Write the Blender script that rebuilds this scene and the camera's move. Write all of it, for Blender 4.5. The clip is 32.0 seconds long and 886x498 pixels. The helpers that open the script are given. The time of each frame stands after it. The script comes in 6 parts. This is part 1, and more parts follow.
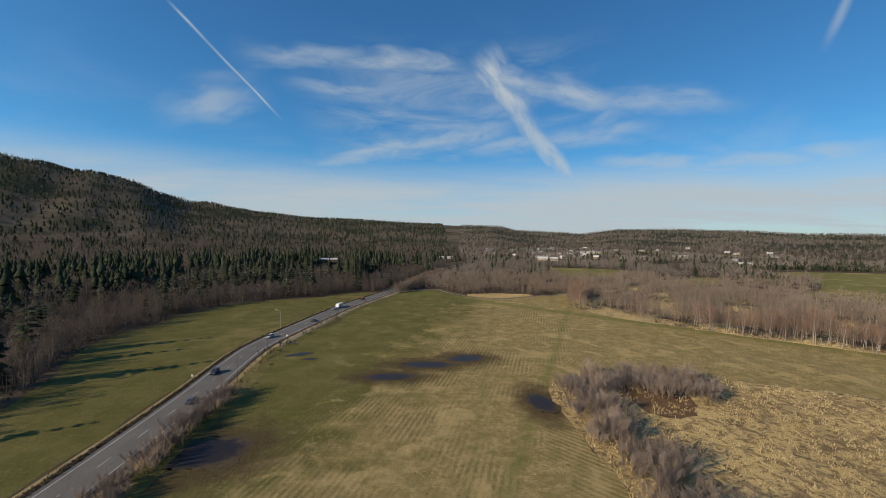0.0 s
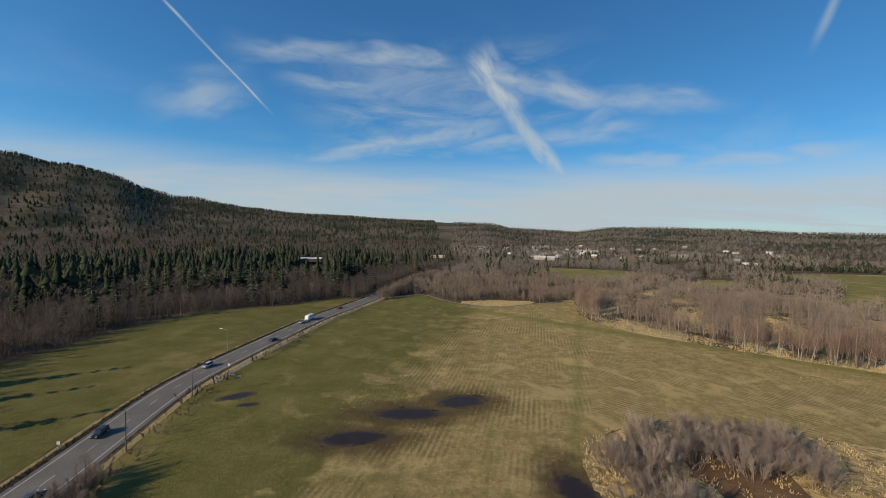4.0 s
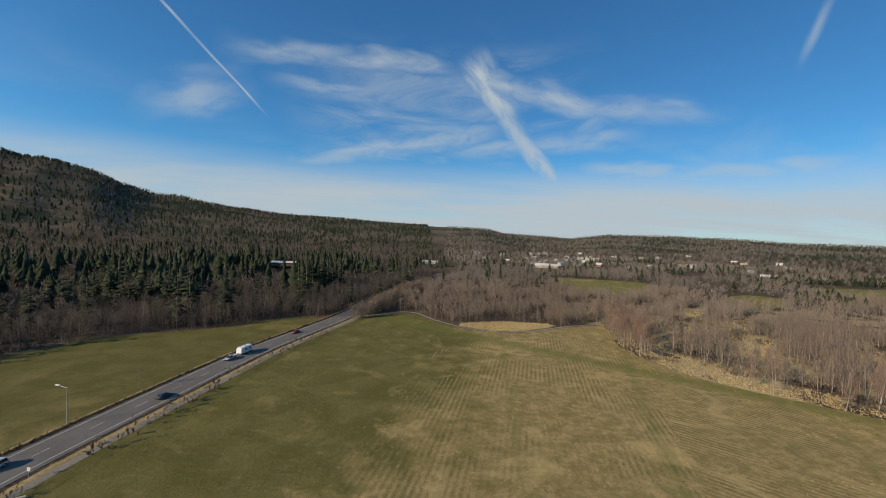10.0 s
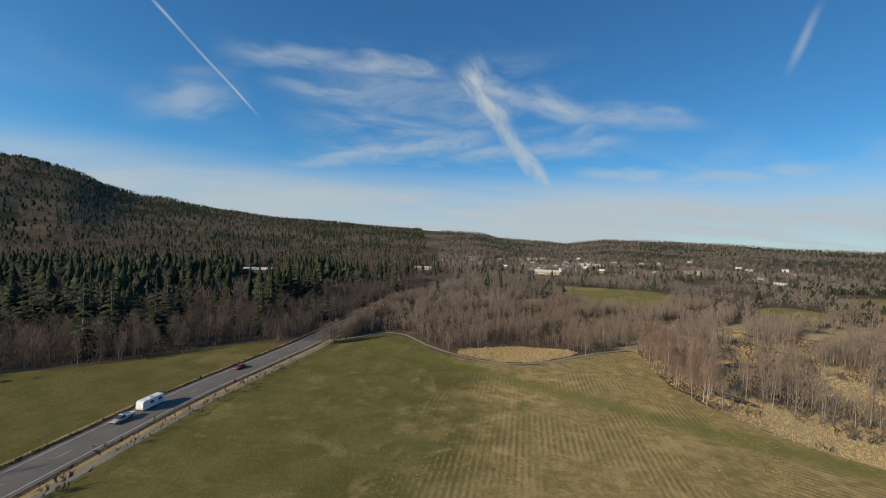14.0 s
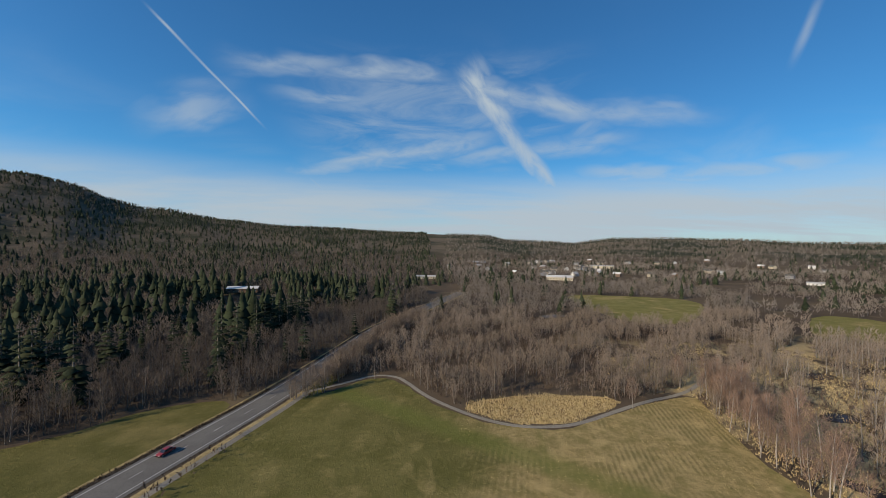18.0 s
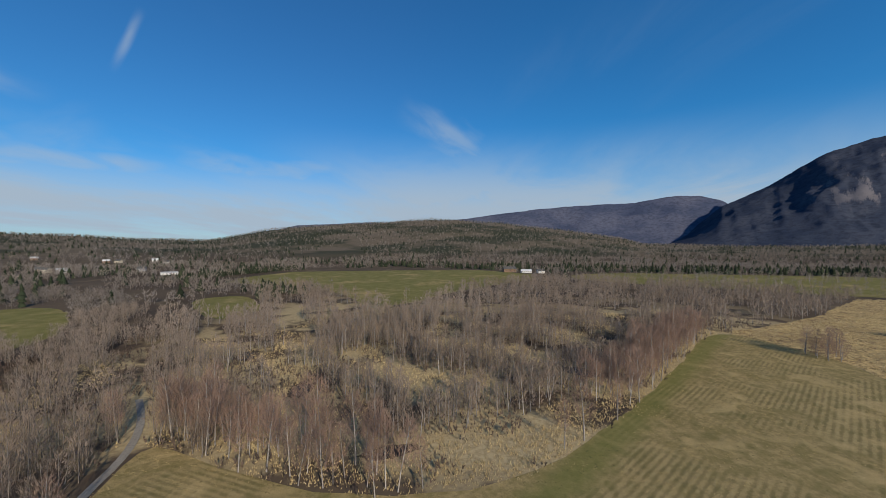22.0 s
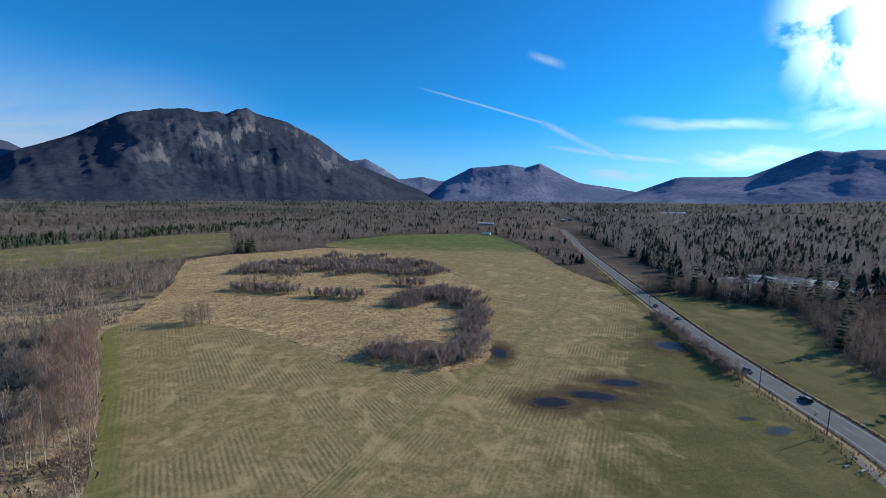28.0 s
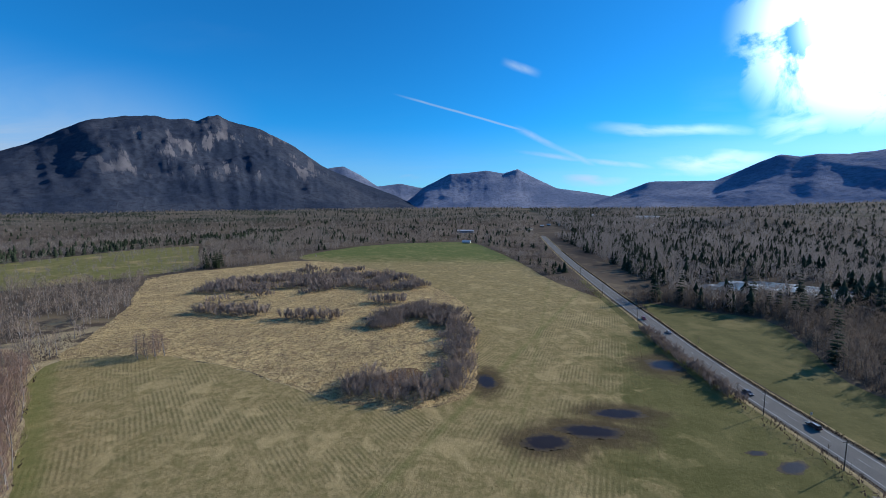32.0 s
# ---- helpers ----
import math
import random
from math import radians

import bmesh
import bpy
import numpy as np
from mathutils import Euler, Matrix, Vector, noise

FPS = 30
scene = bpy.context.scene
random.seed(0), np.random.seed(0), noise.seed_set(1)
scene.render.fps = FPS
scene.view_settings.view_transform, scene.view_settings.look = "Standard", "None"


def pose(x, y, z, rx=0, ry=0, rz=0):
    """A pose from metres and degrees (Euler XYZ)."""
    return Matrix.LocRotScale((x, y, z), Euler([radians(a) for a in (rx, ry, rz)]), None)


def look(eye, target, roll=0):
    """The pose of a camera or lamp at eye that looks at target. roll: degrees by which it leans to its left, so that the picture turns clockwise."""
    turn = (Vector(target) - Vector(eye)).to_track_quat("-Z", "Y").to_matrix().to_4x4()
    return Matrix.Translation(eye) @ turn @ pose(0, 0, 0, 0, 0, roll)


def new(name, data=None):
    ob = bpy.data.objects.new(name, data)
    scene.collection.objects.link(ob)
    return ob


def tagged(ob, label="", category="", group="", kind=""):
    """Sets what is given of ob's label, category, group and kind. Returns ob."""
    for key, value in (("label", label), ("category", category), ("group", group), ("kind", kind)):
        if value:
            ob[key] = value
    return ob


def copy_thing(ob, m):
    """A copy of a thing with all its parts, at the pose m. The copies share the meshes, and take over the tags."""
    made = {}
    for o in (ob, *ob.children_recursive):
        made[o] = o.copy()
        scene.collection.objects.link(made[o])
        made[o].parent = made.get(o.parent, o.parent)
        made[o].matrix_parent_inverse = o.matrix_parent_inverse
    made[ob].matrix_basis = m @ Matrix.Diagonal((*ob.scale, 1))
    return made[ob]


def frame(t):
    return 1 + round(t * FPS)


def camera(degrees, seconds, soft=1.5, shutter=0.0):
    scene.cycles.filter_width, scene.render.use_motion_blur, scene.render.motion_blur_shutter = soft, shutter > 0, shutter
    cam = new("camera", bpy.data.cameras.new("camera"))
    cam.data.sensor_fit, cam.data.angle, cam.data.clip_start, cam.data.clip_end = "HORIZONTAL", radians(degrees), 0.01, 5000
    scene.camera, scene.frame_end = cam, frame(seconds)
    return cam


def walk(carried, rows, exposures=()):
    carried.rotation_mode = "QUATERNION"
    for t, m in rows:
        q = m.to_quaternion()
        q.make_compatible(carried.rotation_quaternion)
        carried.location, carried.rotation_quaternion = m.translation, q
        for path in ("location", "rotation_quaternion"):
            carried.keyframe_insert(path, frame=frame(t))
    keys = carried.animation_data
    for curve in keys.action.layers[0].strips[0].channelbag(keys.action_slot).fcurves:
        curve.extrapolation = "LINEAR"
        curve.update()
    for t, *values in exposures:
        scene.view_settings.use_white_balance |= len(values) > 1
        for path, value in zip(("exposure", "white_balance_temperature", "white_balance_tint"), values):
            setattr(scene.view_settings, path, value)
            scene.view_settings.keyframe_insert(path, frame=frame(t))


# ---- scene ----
cam = camera(98.0, 32.0, soft=0.85)

PATH = [
    (0, (-0.54, 0.85, 51.46), (1.64, 100.76, 47.69), 0.73),
    (0.5, (-0.17, 9.37, 50.53), (4.76, 109.16, 46.33), 0.98),
    (1, (0.67, 17.05, 49.62), (7.43, 116.73, 45.42), 1.21),
    (1.5, (1.27, 23.83, 49.02), (9.40, 123.41, 44.80), 1.25),
    (2, (1.91, 29.39, 49.06), (12.02, 128.78, 44.67), 1.46),
    (2.5, (2.15, 33.14, 49.97), (12.35, 132.53, 45.90), 1.39),
    (3, (1.52, 35.13, 51.34), (5.31, 134.98, 47.28), 0.88),
    (3.5, (1.50, 38.16, 52.67), (5.58, 137.98, 48.30), 0.92),
    (5.5, (2.00, 58.13, 51.88), (6.37, 157.92, 47.21), 1.19),
    (6, (1.76, 63.87, 51.65), (7.59, 163.58, 46.82), 1.50),
    (6.5, (1.53, 69.00, 51.36), (8.25, 168.67, 46.68), 1.83),
    (7, (1.94, 73.58, 51.04), (7.45, 173.35, 47.20), 1.87),
    (7.5, (2.09, 78.30, 50.68), (7.56, 178.10, 47.40), 1.92),
    (8, (2.18, 83.29, 50.59), (7.51, 183.10, 47.45), 2.08),
    (8.5, (2.61, 89.63, 50.91), (8.07, 189.43, 47.60), 1.93),
    (9, (3.26, 95.93, 51.10), (8.55, 195.73, 47.71), 1.97),
    (9.5, (3.79, 101.90, 50.83), (9.18, 201.70, 47.56), 2.04),
    (10, (3.47, 107.84, 50.19), (9.52, 207.60, 46.96), 2.08),
    (10.5, (3.67, 113.77, 49.65), (9.92, 213.52, 46.45), 2.21),
    (11, (3.56, 119.42, 49.29), (10.47, 219.13, 46.08), 2.15),
    (11.5, (3.89, 124.93, 49.19), (10.38, 224.68, 46.12), 2.12),
    (12, (3.91, 130.40, 49.23), (11.48, 230.06, 46.00), 2.39),
    (12.5, (4.16, 135.70, 49.28), (11.40, 235.39, 46.11), 2.30),
    (13, (4.51, 140.71, 49.19), (11.17, 240.46, 46.57), 2.34),
    (13.5, (4.85, 146.20, 49.40), (12.09, 245.90, 46.73), 2.49),
    (14, (5.90, 154.03, 49.99), (13.49, 253.72, 47.92), 2.33),
    (14.5, (7.18, 161.15, 50.52), (14.78, 260.85, 48.78), 2.31),
    (16.5, (8.65, 179.77, 54.66), (14.71, 279.58, 53.01), 1.30),
    (17, (9.18, 184.21, 55.69), (15.62, 283.99, 54.00), 1.03),
    (17.5, (9.81, 188.67, 56.59), (16.21, 288.45, 54.84), 0.85),
    (18, (11.16, 193.64, 57.05), (17.19, 293.45, 55.57), 0.59),
    (18.5, (13.35, 200.68, 56.54), (21.04, 300.38, 55.31), 0.54),
    (19, (15.89, 210.61, 55.03), (32.32, 309.24, 53.59), 0.92),
    (19.5, (17.38, 222.12, 53.38), (47.07, 317.60, 51.85), 1.72),
    (20, (20.12, 231.31, 52.61), (62.31, 321.93, 49.84), 3.63),
    (20.5, (22.28, 238.54, 51.81), (78.53, 321.16, 48.66), 5.24),
    (21, (25.07, 245.80, 49.29), (106.08, 304.42, 48.31), 1.45),
    (21.5, (29.17, 250.69, 46.65), (121.83, 288.29, 46.08), 1.10),
    (22, (31.24, 257.88, 46.76), (130.96, 265.36, 45.98), 0.22),
    (22.5, (28.37, 263.75, 49.70), (127.93, 254.46, 48.32), 0.33),
    (23, (26.31, 265.57, 53.65), (124.14, 244.98, 51.21), -0.69),
    (23.5, (22.46, 267.09, 57.63), (116.98, 234.62, 54.26), -1.16),
    (24, (17.60, 270.87, 61.38), (104.14, 220.99, 56.56), -0.67),
    (24.5, (14.57, 277.26, 63.74), (86.27, 207.94, 56.34), -2.55),
    (25, (14.40, 284.51, 65.28), (68.13, 200.56, 57.18), -0.16),
    (25.5, (16.82, 291.90, 67.07), (52.04, 198.82, 57.34), 0.73),
    (26, (20.43, 297.24, 68.89), (44.37, 200.61, 59.38), 2.02),
    (26.5, (23.07, 299.95, 70.52), (41.29, 202.16, 60.26), 2.19),
    (28.5, (29.03, 293.27, 72.55), (47.29, 195.79, 59.75), -0.04),
    (29, (29.74, 291.67, 73.25), (47.85, 194.16, 60.42), -0.56),
    (29.5, (30.20, 290.07, 73.95), (47.99, 192.49, 61.17), -0.85),
    (30, (30.69, 288.37, 74.44), (48.07, 190.72, 61.71), -1.01),
    (30.5, (30.91, 286.13, 74.80), (48.25, 188.43, 62.34), -0.97),
    (31, (30.89, 284.10, 75.26), (47.71, 186.28, 63.08), -0.98),
    (31.5, (30.75, 282.18, 75.88), (44.98, 183.80, 64.94), -0.34),
    (32, (30.70, 280.24, 76.60), (43.55, 181.67, 65.67), -0.33),
]
EXPOSURES = [(0.0, 0.0, 7550, 10), (13.0, 0.0, 7550, 10), (18.0, 0.0, 7250, 10), (20.0, -0.06, 7000, 10), (22.0, -0.17, 6600, 9.7), (24.0, -0.08, 6150, 9.3), (26.0, 0.02, 5800, 8.7), (29.0, 0.0, 5700, 8.5), (32.0, 0.0, 5650, 8.5)]
walk(cam, [(t, look(eye, target, roll)) for t, eye, target, roll in PATH], EXPOSURES)

# ---------------------------------------------------------------- light
SUN_BEARING, SUN_HEIGHT = 240.0, 22.5      # degrees, clockwise from +y, and above the horizon
b, e = radians(SUN_BEARING), radians(SUN_HEIGHT)
TO_SUN = Vector((math.sin(b) * math.cos(e), math.cos(b) * math.cos(e), math.sin(e)))

sun_data = bpy.data.lights.new("sun", "SUN")
sun_data.energy, sun_data.angle, sun_data.color = 5.0, radians(0.53), (1.0, 0.91, 0.76)
sun = new("sun", sun_data)
sun.matrix_world = look((0, 0, 300), Vector((0, 0, 300)) - TO_SUN)


class Nodes:
    """Short hand for wiring shader nodes."""

    def __init__(self, tree):
        self.tree = tree
        tree.nodes.clear()

    def put(self, value, socket):
        if isinstance(value, bpy.types.NodeSocket):
            self.tree.links.new(value, socket)
        elif value is not None:
            socket.default_value = value

    def add(self, kind, ins=(), **settings):
        node = self.tree.nodes.new(kind)
        for key, value in settings.items():
            setattr(node, key, value)
        for key, value in dict(ins).items():
            self.put(value, node.inputs[key])
        return node

    def math(self, op, a, b=None, c=None, clamp=False):
        node = self.tree.nodes.new("ShaderNodeMath")
        node.operation, node.use_clamp = op, clamp
        for n, value in enumerate((a, b, c)):
            self.put(value, node.inputs[n])
        return node.outputs[0]

    def dot(self, a, b):
        node = self.tree.nodes.new("ShaderNodeVectorMath")
        node.operation = "DOT_PRODUCT"
        self.put(a, node.inputs[0])
        self.put(b, node.inputs[1])
        return node.outputs["Value"]

    def band(self, value, lo, hi, a=0.0, b=1.0, smooth=True):
        node = self.add("ShaderNodeMapRange", clamp=True, interpolation_type="SMOOTHSTEP" if smooth else "LINEAR")
        for key, v in (("Value", value), ("From Min", lo), ("From Max", hi), ("To Min", a), ("To Max", b)):
            self.put(v, node.inputs[key])
        return node.outputs["Result"]

    def noise(self, at, scale, detail=4.0, rough=0.55, warp=0.0):
        node = self.add("ShaderNodeTexNoise", {"Scale": scale, "Detail": detail, "Roughness": rough, "Distortion": warp})
        self.put(at, node.inputs["Vector"])
        return node.outputs["Fac"]

    def mix(self, fac, a, b, blend="MIX"):
        node = self.add("ShaderNodeMix", data_type="RGBA", blend_type=blend)
        for key, v in ((0, fac), (6, a), (7, b)):
            self.put(v, node.inputs[key])
        return node.outputs[2]


def rgb(r, g, b):
    return (r, g, b, 1.0)


# sky with thin high cloud and old condensation trails
world = bpy.data.worlds.new("sky")
scene.world = world
world.use_nodes = True
W = Nodes(world.node_tree)
sky = W.add("ShaderNodeTexSky", sky_type="NISHITA", sun_disc=False, sun_elevation=e, sun_rotation=b,
            altitude=150.0, air_density=1.0, dust_density=0.05, ozone_density=3.0)
ray_way = W.add("ShaderNodeTexCoord").outputs["Generated"]
axis = W.add("ShaderNodeSeparateXYZ", {"Vector": ray_way})
up = W.math("MAXIMUM", axis.outputs["Z"], 0.02)
lift = W.math("ADD", up, 0.10)
flat = W.add("ShaderNodeCombineXYZ", {"X": W.math("DIVIDE", axis.outputs["X"], lift), "Y": W.math("DIVIDE", axis.outputs["Y"], lift)}).outputs[0]


def trail(a, b, wide, strength, wisp=5.0, fade=0.12, drawn_out=2.6):
    """A soft streak of cloud between two ways of looking."""
    a, b = Vector(a).normalized(), Vector(b).normalized()
    n = a.cross(b).normalized()
    along = n.cross(a).normalized()
    reach = math.atan2(b.dot(along), b.dot(a))
    way = W.math("ARCTAN2", W.dot(ray_way, along), W.dot(ray_way, a))
    side = W.dot(ray_way, n)
    drawn = W.add("ShaderNodeCombineXYZ", {"X": W.math("MULTIPLY", way, wisp), "Y": W.math("MULTIPLY", side, wisp * drawn_out), "Z": reach * 7 + wide * 90}).outputs[0]
    shake = W.math("MULTIPLY", W.math("SUBTRACT", W.noise(drawn, 1.1, 3.0), 0.5), wide * 2.2)
    off = W.math("ABSOLUTE", W.math("ADD", side, shake))
    core = W.band(off, wide, 0.0)
    ends = W.math("MULTIPLY", W.band(way, -0.03, fade), W.band(way, reach + 0.04, reach - fade))
    frayed = W.band(W.noise(drawn, 2.2, 5.0, 0.58, 0.5), 0.26, 0.62, 0.34, 1.0)
    return W.math("MULTIPLY", W.math("MULTIPLY", core, ends), W.math("MULTIPLY", frayed, strength))


stretch = W.add("ShaderNodeMapping", {"Vector": flat, "Rotation": (0, 0, radians(-12)), "Scale": (0.35, 0.75, 1.0)}).outputs[0]
veil = W.band(W.noise(stretch, 1.3, 6.0, 0.55, 0.6), 0.46, 0.85)
patch = W.band(W.noise(flat, 0.42, 3.0, 0.5), 0.46, 0.62)
north = W.band(W.dot(ray_way, (0.25, 0.97, 0.0)), 0.35, 0.85, 0.25, 1.0)
cirrus = W.math("MULTIPLY", W.math("MULTIPLY", veil, patch), W.math("MULTIPLY", north, 0.6))
low_veil = W.math("MULTIPLY", W.band(axis.outputs["Z"], 0.20, 0.085), W.band(W.noise(stretch, 0.8, 6.0, 0.6), 0.34, 0.58, 0.56, 0.98))
low_veil = W.math("MULTIPLY", low_veil, W.band(W.dot(ray_way, (0.45, 0.89, 0.0)), -0.75, 0.05, 0.22, 1.0))
east_haze = W.math("MULTIPLY", W.math("MULTIPLY", W.band(axis.outputs["Z"], 0.30, 0.08), W.band(W.dot(ray_way, (0.97, -0.22, 0.0)), 0.66, 0.93)), W.band(W.noise(stretch, 1.1, 6.0, 0.6, 0.5), 0.34, 0.58, 0.50, 1.0))
combed = W.add("ShaderNodeMapping", {"Vector": ray_way, "Rotation": (0, radians(8), 0), "Scale": (2.2, 1.0, 9.0)}).outputs[0]
wisps = W.math("MULTIPLY", W.band(W.dot(ray_way, (0.04, 0.925, 0.36)), 0.915, 0.99), W.band(W.noise(combed, 1.6, 6.0, 0.62, 0.7), 0.40, 0.74, 0.0, 0.45))
wisps = W.math("MULTIPLY", wisps, W.band(axis.outputs["Z"], 0.46, 0.38))
cloud = W.math("MAXIMUM", W.math("MAXIMUM", cirrus, wisps), W.math("MAXIMUM", low_veil, east_haze))
for streak in (((-0.499, 0.756, 0.424), (-0.369, 0.888, 0.275), 0.0042, 0.75, 3, 0.03),
               ((0.106, 0.905, 0.413), (0.204, 0.933, 0.296), 0.04, 0.95, 5, 0.04),
               ((0.174, 0.929, 0.327), (0.333, 0.935, 0.125), 0.03, 0.8, 5, 0.05),
               ((-0.421, 0.826, 0.375), (-0.141, 0.906, 0.4), 0.03, 0.5),
               ((-0.25, 0.885, 0.392), (0.096, 0.917, 0.387), 0.03, 0.62),
               ((0.056, 0.919, 0.39), (0.435, 0.852, 0.289), 0.046, 0.72),
               ((0.32, 0.893, 0.316), (0.606, 0.752, 0.259), 0.03, 0.5),
               ((-0.344, 0.878, 0.334), (-0.077, 0.938, 0.337), 0.022, 0.5),
               ((-0.155, 0.928, 0.339), (0.128, 0.94, 0.318), 0.026, 0.42),
               ((-0.564, 0.793, 0.231), (-0.388, 0.867, 0.313), 0.046, 0.55),
               ((-0.513, 0.804, 0.302), (-0.393, 0.852, 0.345), 0.03, 0.34),
               ((-0.346, 0.925, 0.158), (0.009, 0.976, 0.22), 0.022, 0.5),
               ((-0.286, 0.94, 0.187), (0.201, 0.944, 0.262), 0.036, 0.6),
               ((0.038, 0.976, 0.213), (0.493, 0.836, 0.24), 0.034, 0.5),
               ((0.344, 0.909, 0.236), (0.431, 0.846, 0.315), 0.03, 0.6),
               ((0.411, 0.858, 0.309), (0.565, 0.778, 0.273), 0.036, 0.45),
               ((0.533, 0.823, 0.197), (0.63, 0.76, 0.162), 0.026, 0.5),
               ((0.353, 0.923, 0.155), (0.776, 0.615, 0.138), 0.045, 0.55),
               ((0.64, 0.745, 0.188), (0.776, 0.615, 0.138), 0.06, 0.4),
               ((-0.711, 0.688, 0.147), (-0.655, 0.731, 0.191), 0.045, 0.32),
               ((-0.26, 0.954, 0.149), (-0.24, 0.962, 0.131), 0.003, 0.7, 3, 0.01),
               ((0.67, 0.617, 0.413), (0.672, 0.652, 0.351), 0.011, 0.45, 3, 0.03),
               ((0.929, 0.166, 0.33), (0.978, -0.077, 0.193), 0.06, 0.45),
               ((0.956, 0.135, 0.262), (0.977, -0.048, 0.208), 0.04, 0.35),
               ((0.951, -0.27, 0.152), (0.913, -0.356, 0.2), 0.022, 0.35),
               ((0.59, 0.791, 0.162), (0.675, 0.706, 0.216), 0.05, 0.4),
               ((0.752, 0.636, 0.174), (0.983, 0.109, 0.146), 0.06, 0.45),
               ((0.218, -0.939, 0.264), (-0.079, -0.98, 0.18), 0.004, 0.6, 3, 0.05),
               ((-0.066, -0.981, 0.183), (-0.223, -0.97, 0.099), 0.011, 0.75, 3, 0.03),
               ((-0.04, -0.99, 0.138), (-0.371, -0.925, 0.079), 0.011, 0.85, 4),
               ((-0.128, -0.989, 0.068), (-0.328, -0.943, 0.058), 0.024, 0.95, 4),
               ((-0.34, -0.935, 0.096), (-0.559, -0.825, 0.081), 0.034, 1, 5),
               ((-0.226, -0.957, 0.18), (-0.52, -0.842, 0.142), 0.018, 0.65, 5),
               ((-0.504, -0.853, 0.139), (-0.62, -0.766, 0.17), 0.04, 1, 5),
               ((-0.04, -0.944, 0.329), (-0.075, -0.946, 0.315), 0.012, 0.6, 6, 0.01),
               ((0.288, -0.955, 0.071), (0.149, -0.986, 0.076), 0.022, 0.6, 5)):
    cloud = W.math("MAXIMUM", cloud, trail(*streak))
# heaped, forward-scattering cloud with sun glare painted in, beside the sun lamp's bearing
c, h = radians(221.0), radians(18.5)
toward = W.dot(ray_way, (math.sin(c) * math.cos(h), math.cos(c) * math.cos(h), math.sin(h)))
heap = W.math("MULTIPLY", W.band(toward, 0.972, 0.995), W.band(W.noise(ray_way, 8.0, 6.0, 0.6, 0.4), 0.42, 0.56))
glare = W.band(toward, 0.990, 0.9995)
cloud = W.math("MAXIMUM", cloud, W.math("MAXIMUM", heap, glare))
near_glare = W.math("MAXIMUM", toward, 0.0)
shine = W.math("ADD", W.math("ADD", 5.2, W.math("MULTIPLY", W.math("POWER", near_glare, 12.0), 11.0)), W.math("MULTIPLY", W.math("POWER", near_glare, 160.0), 38.0))
white = W.mix(1.0, rgb(0.77, 0.965, 1.19), W.add("ShaderNodeCombineXYZ", {"X": shine, "Y": shine, "Z": shine}).outputs[0], "MULTIPLY")
low = W.band(axis.outputs["Z"], 0.22, 0.04, 0.33, 0.56)
low = W.math("MULTIPLY", low, W.band(W.dot(ray_way, (0.5, -0.866, 0.0)), 0.1, 0.8, 1.0, 0.74))
away = W.band(W.dot(ray_way, tuple(TO_SUN)), 0.1, -0.95, 1.0, 0.75)
tint = W.mix(1.0, W.add("ShaderNodeCombineXYZ", {"X": low, "Y": 0.97, "Z": 1.44}).outputs[0], W.add("ShaderNodeCombineXYZ", {"X": away, "Y": away, "Z": away}).outputs[0], "MULTIPLY")
deep = W.mix(1.0, sky.outputs[0], tint, "MULTIPLY")
both = W.mix(cloud, deep, white)
back = W.add("ShaderNodeBackground", {"Color": both, "Strength": 0.105})
W.put(back.outputs[0], W.add("ShaderNodeOutputWorld").inputs[0])


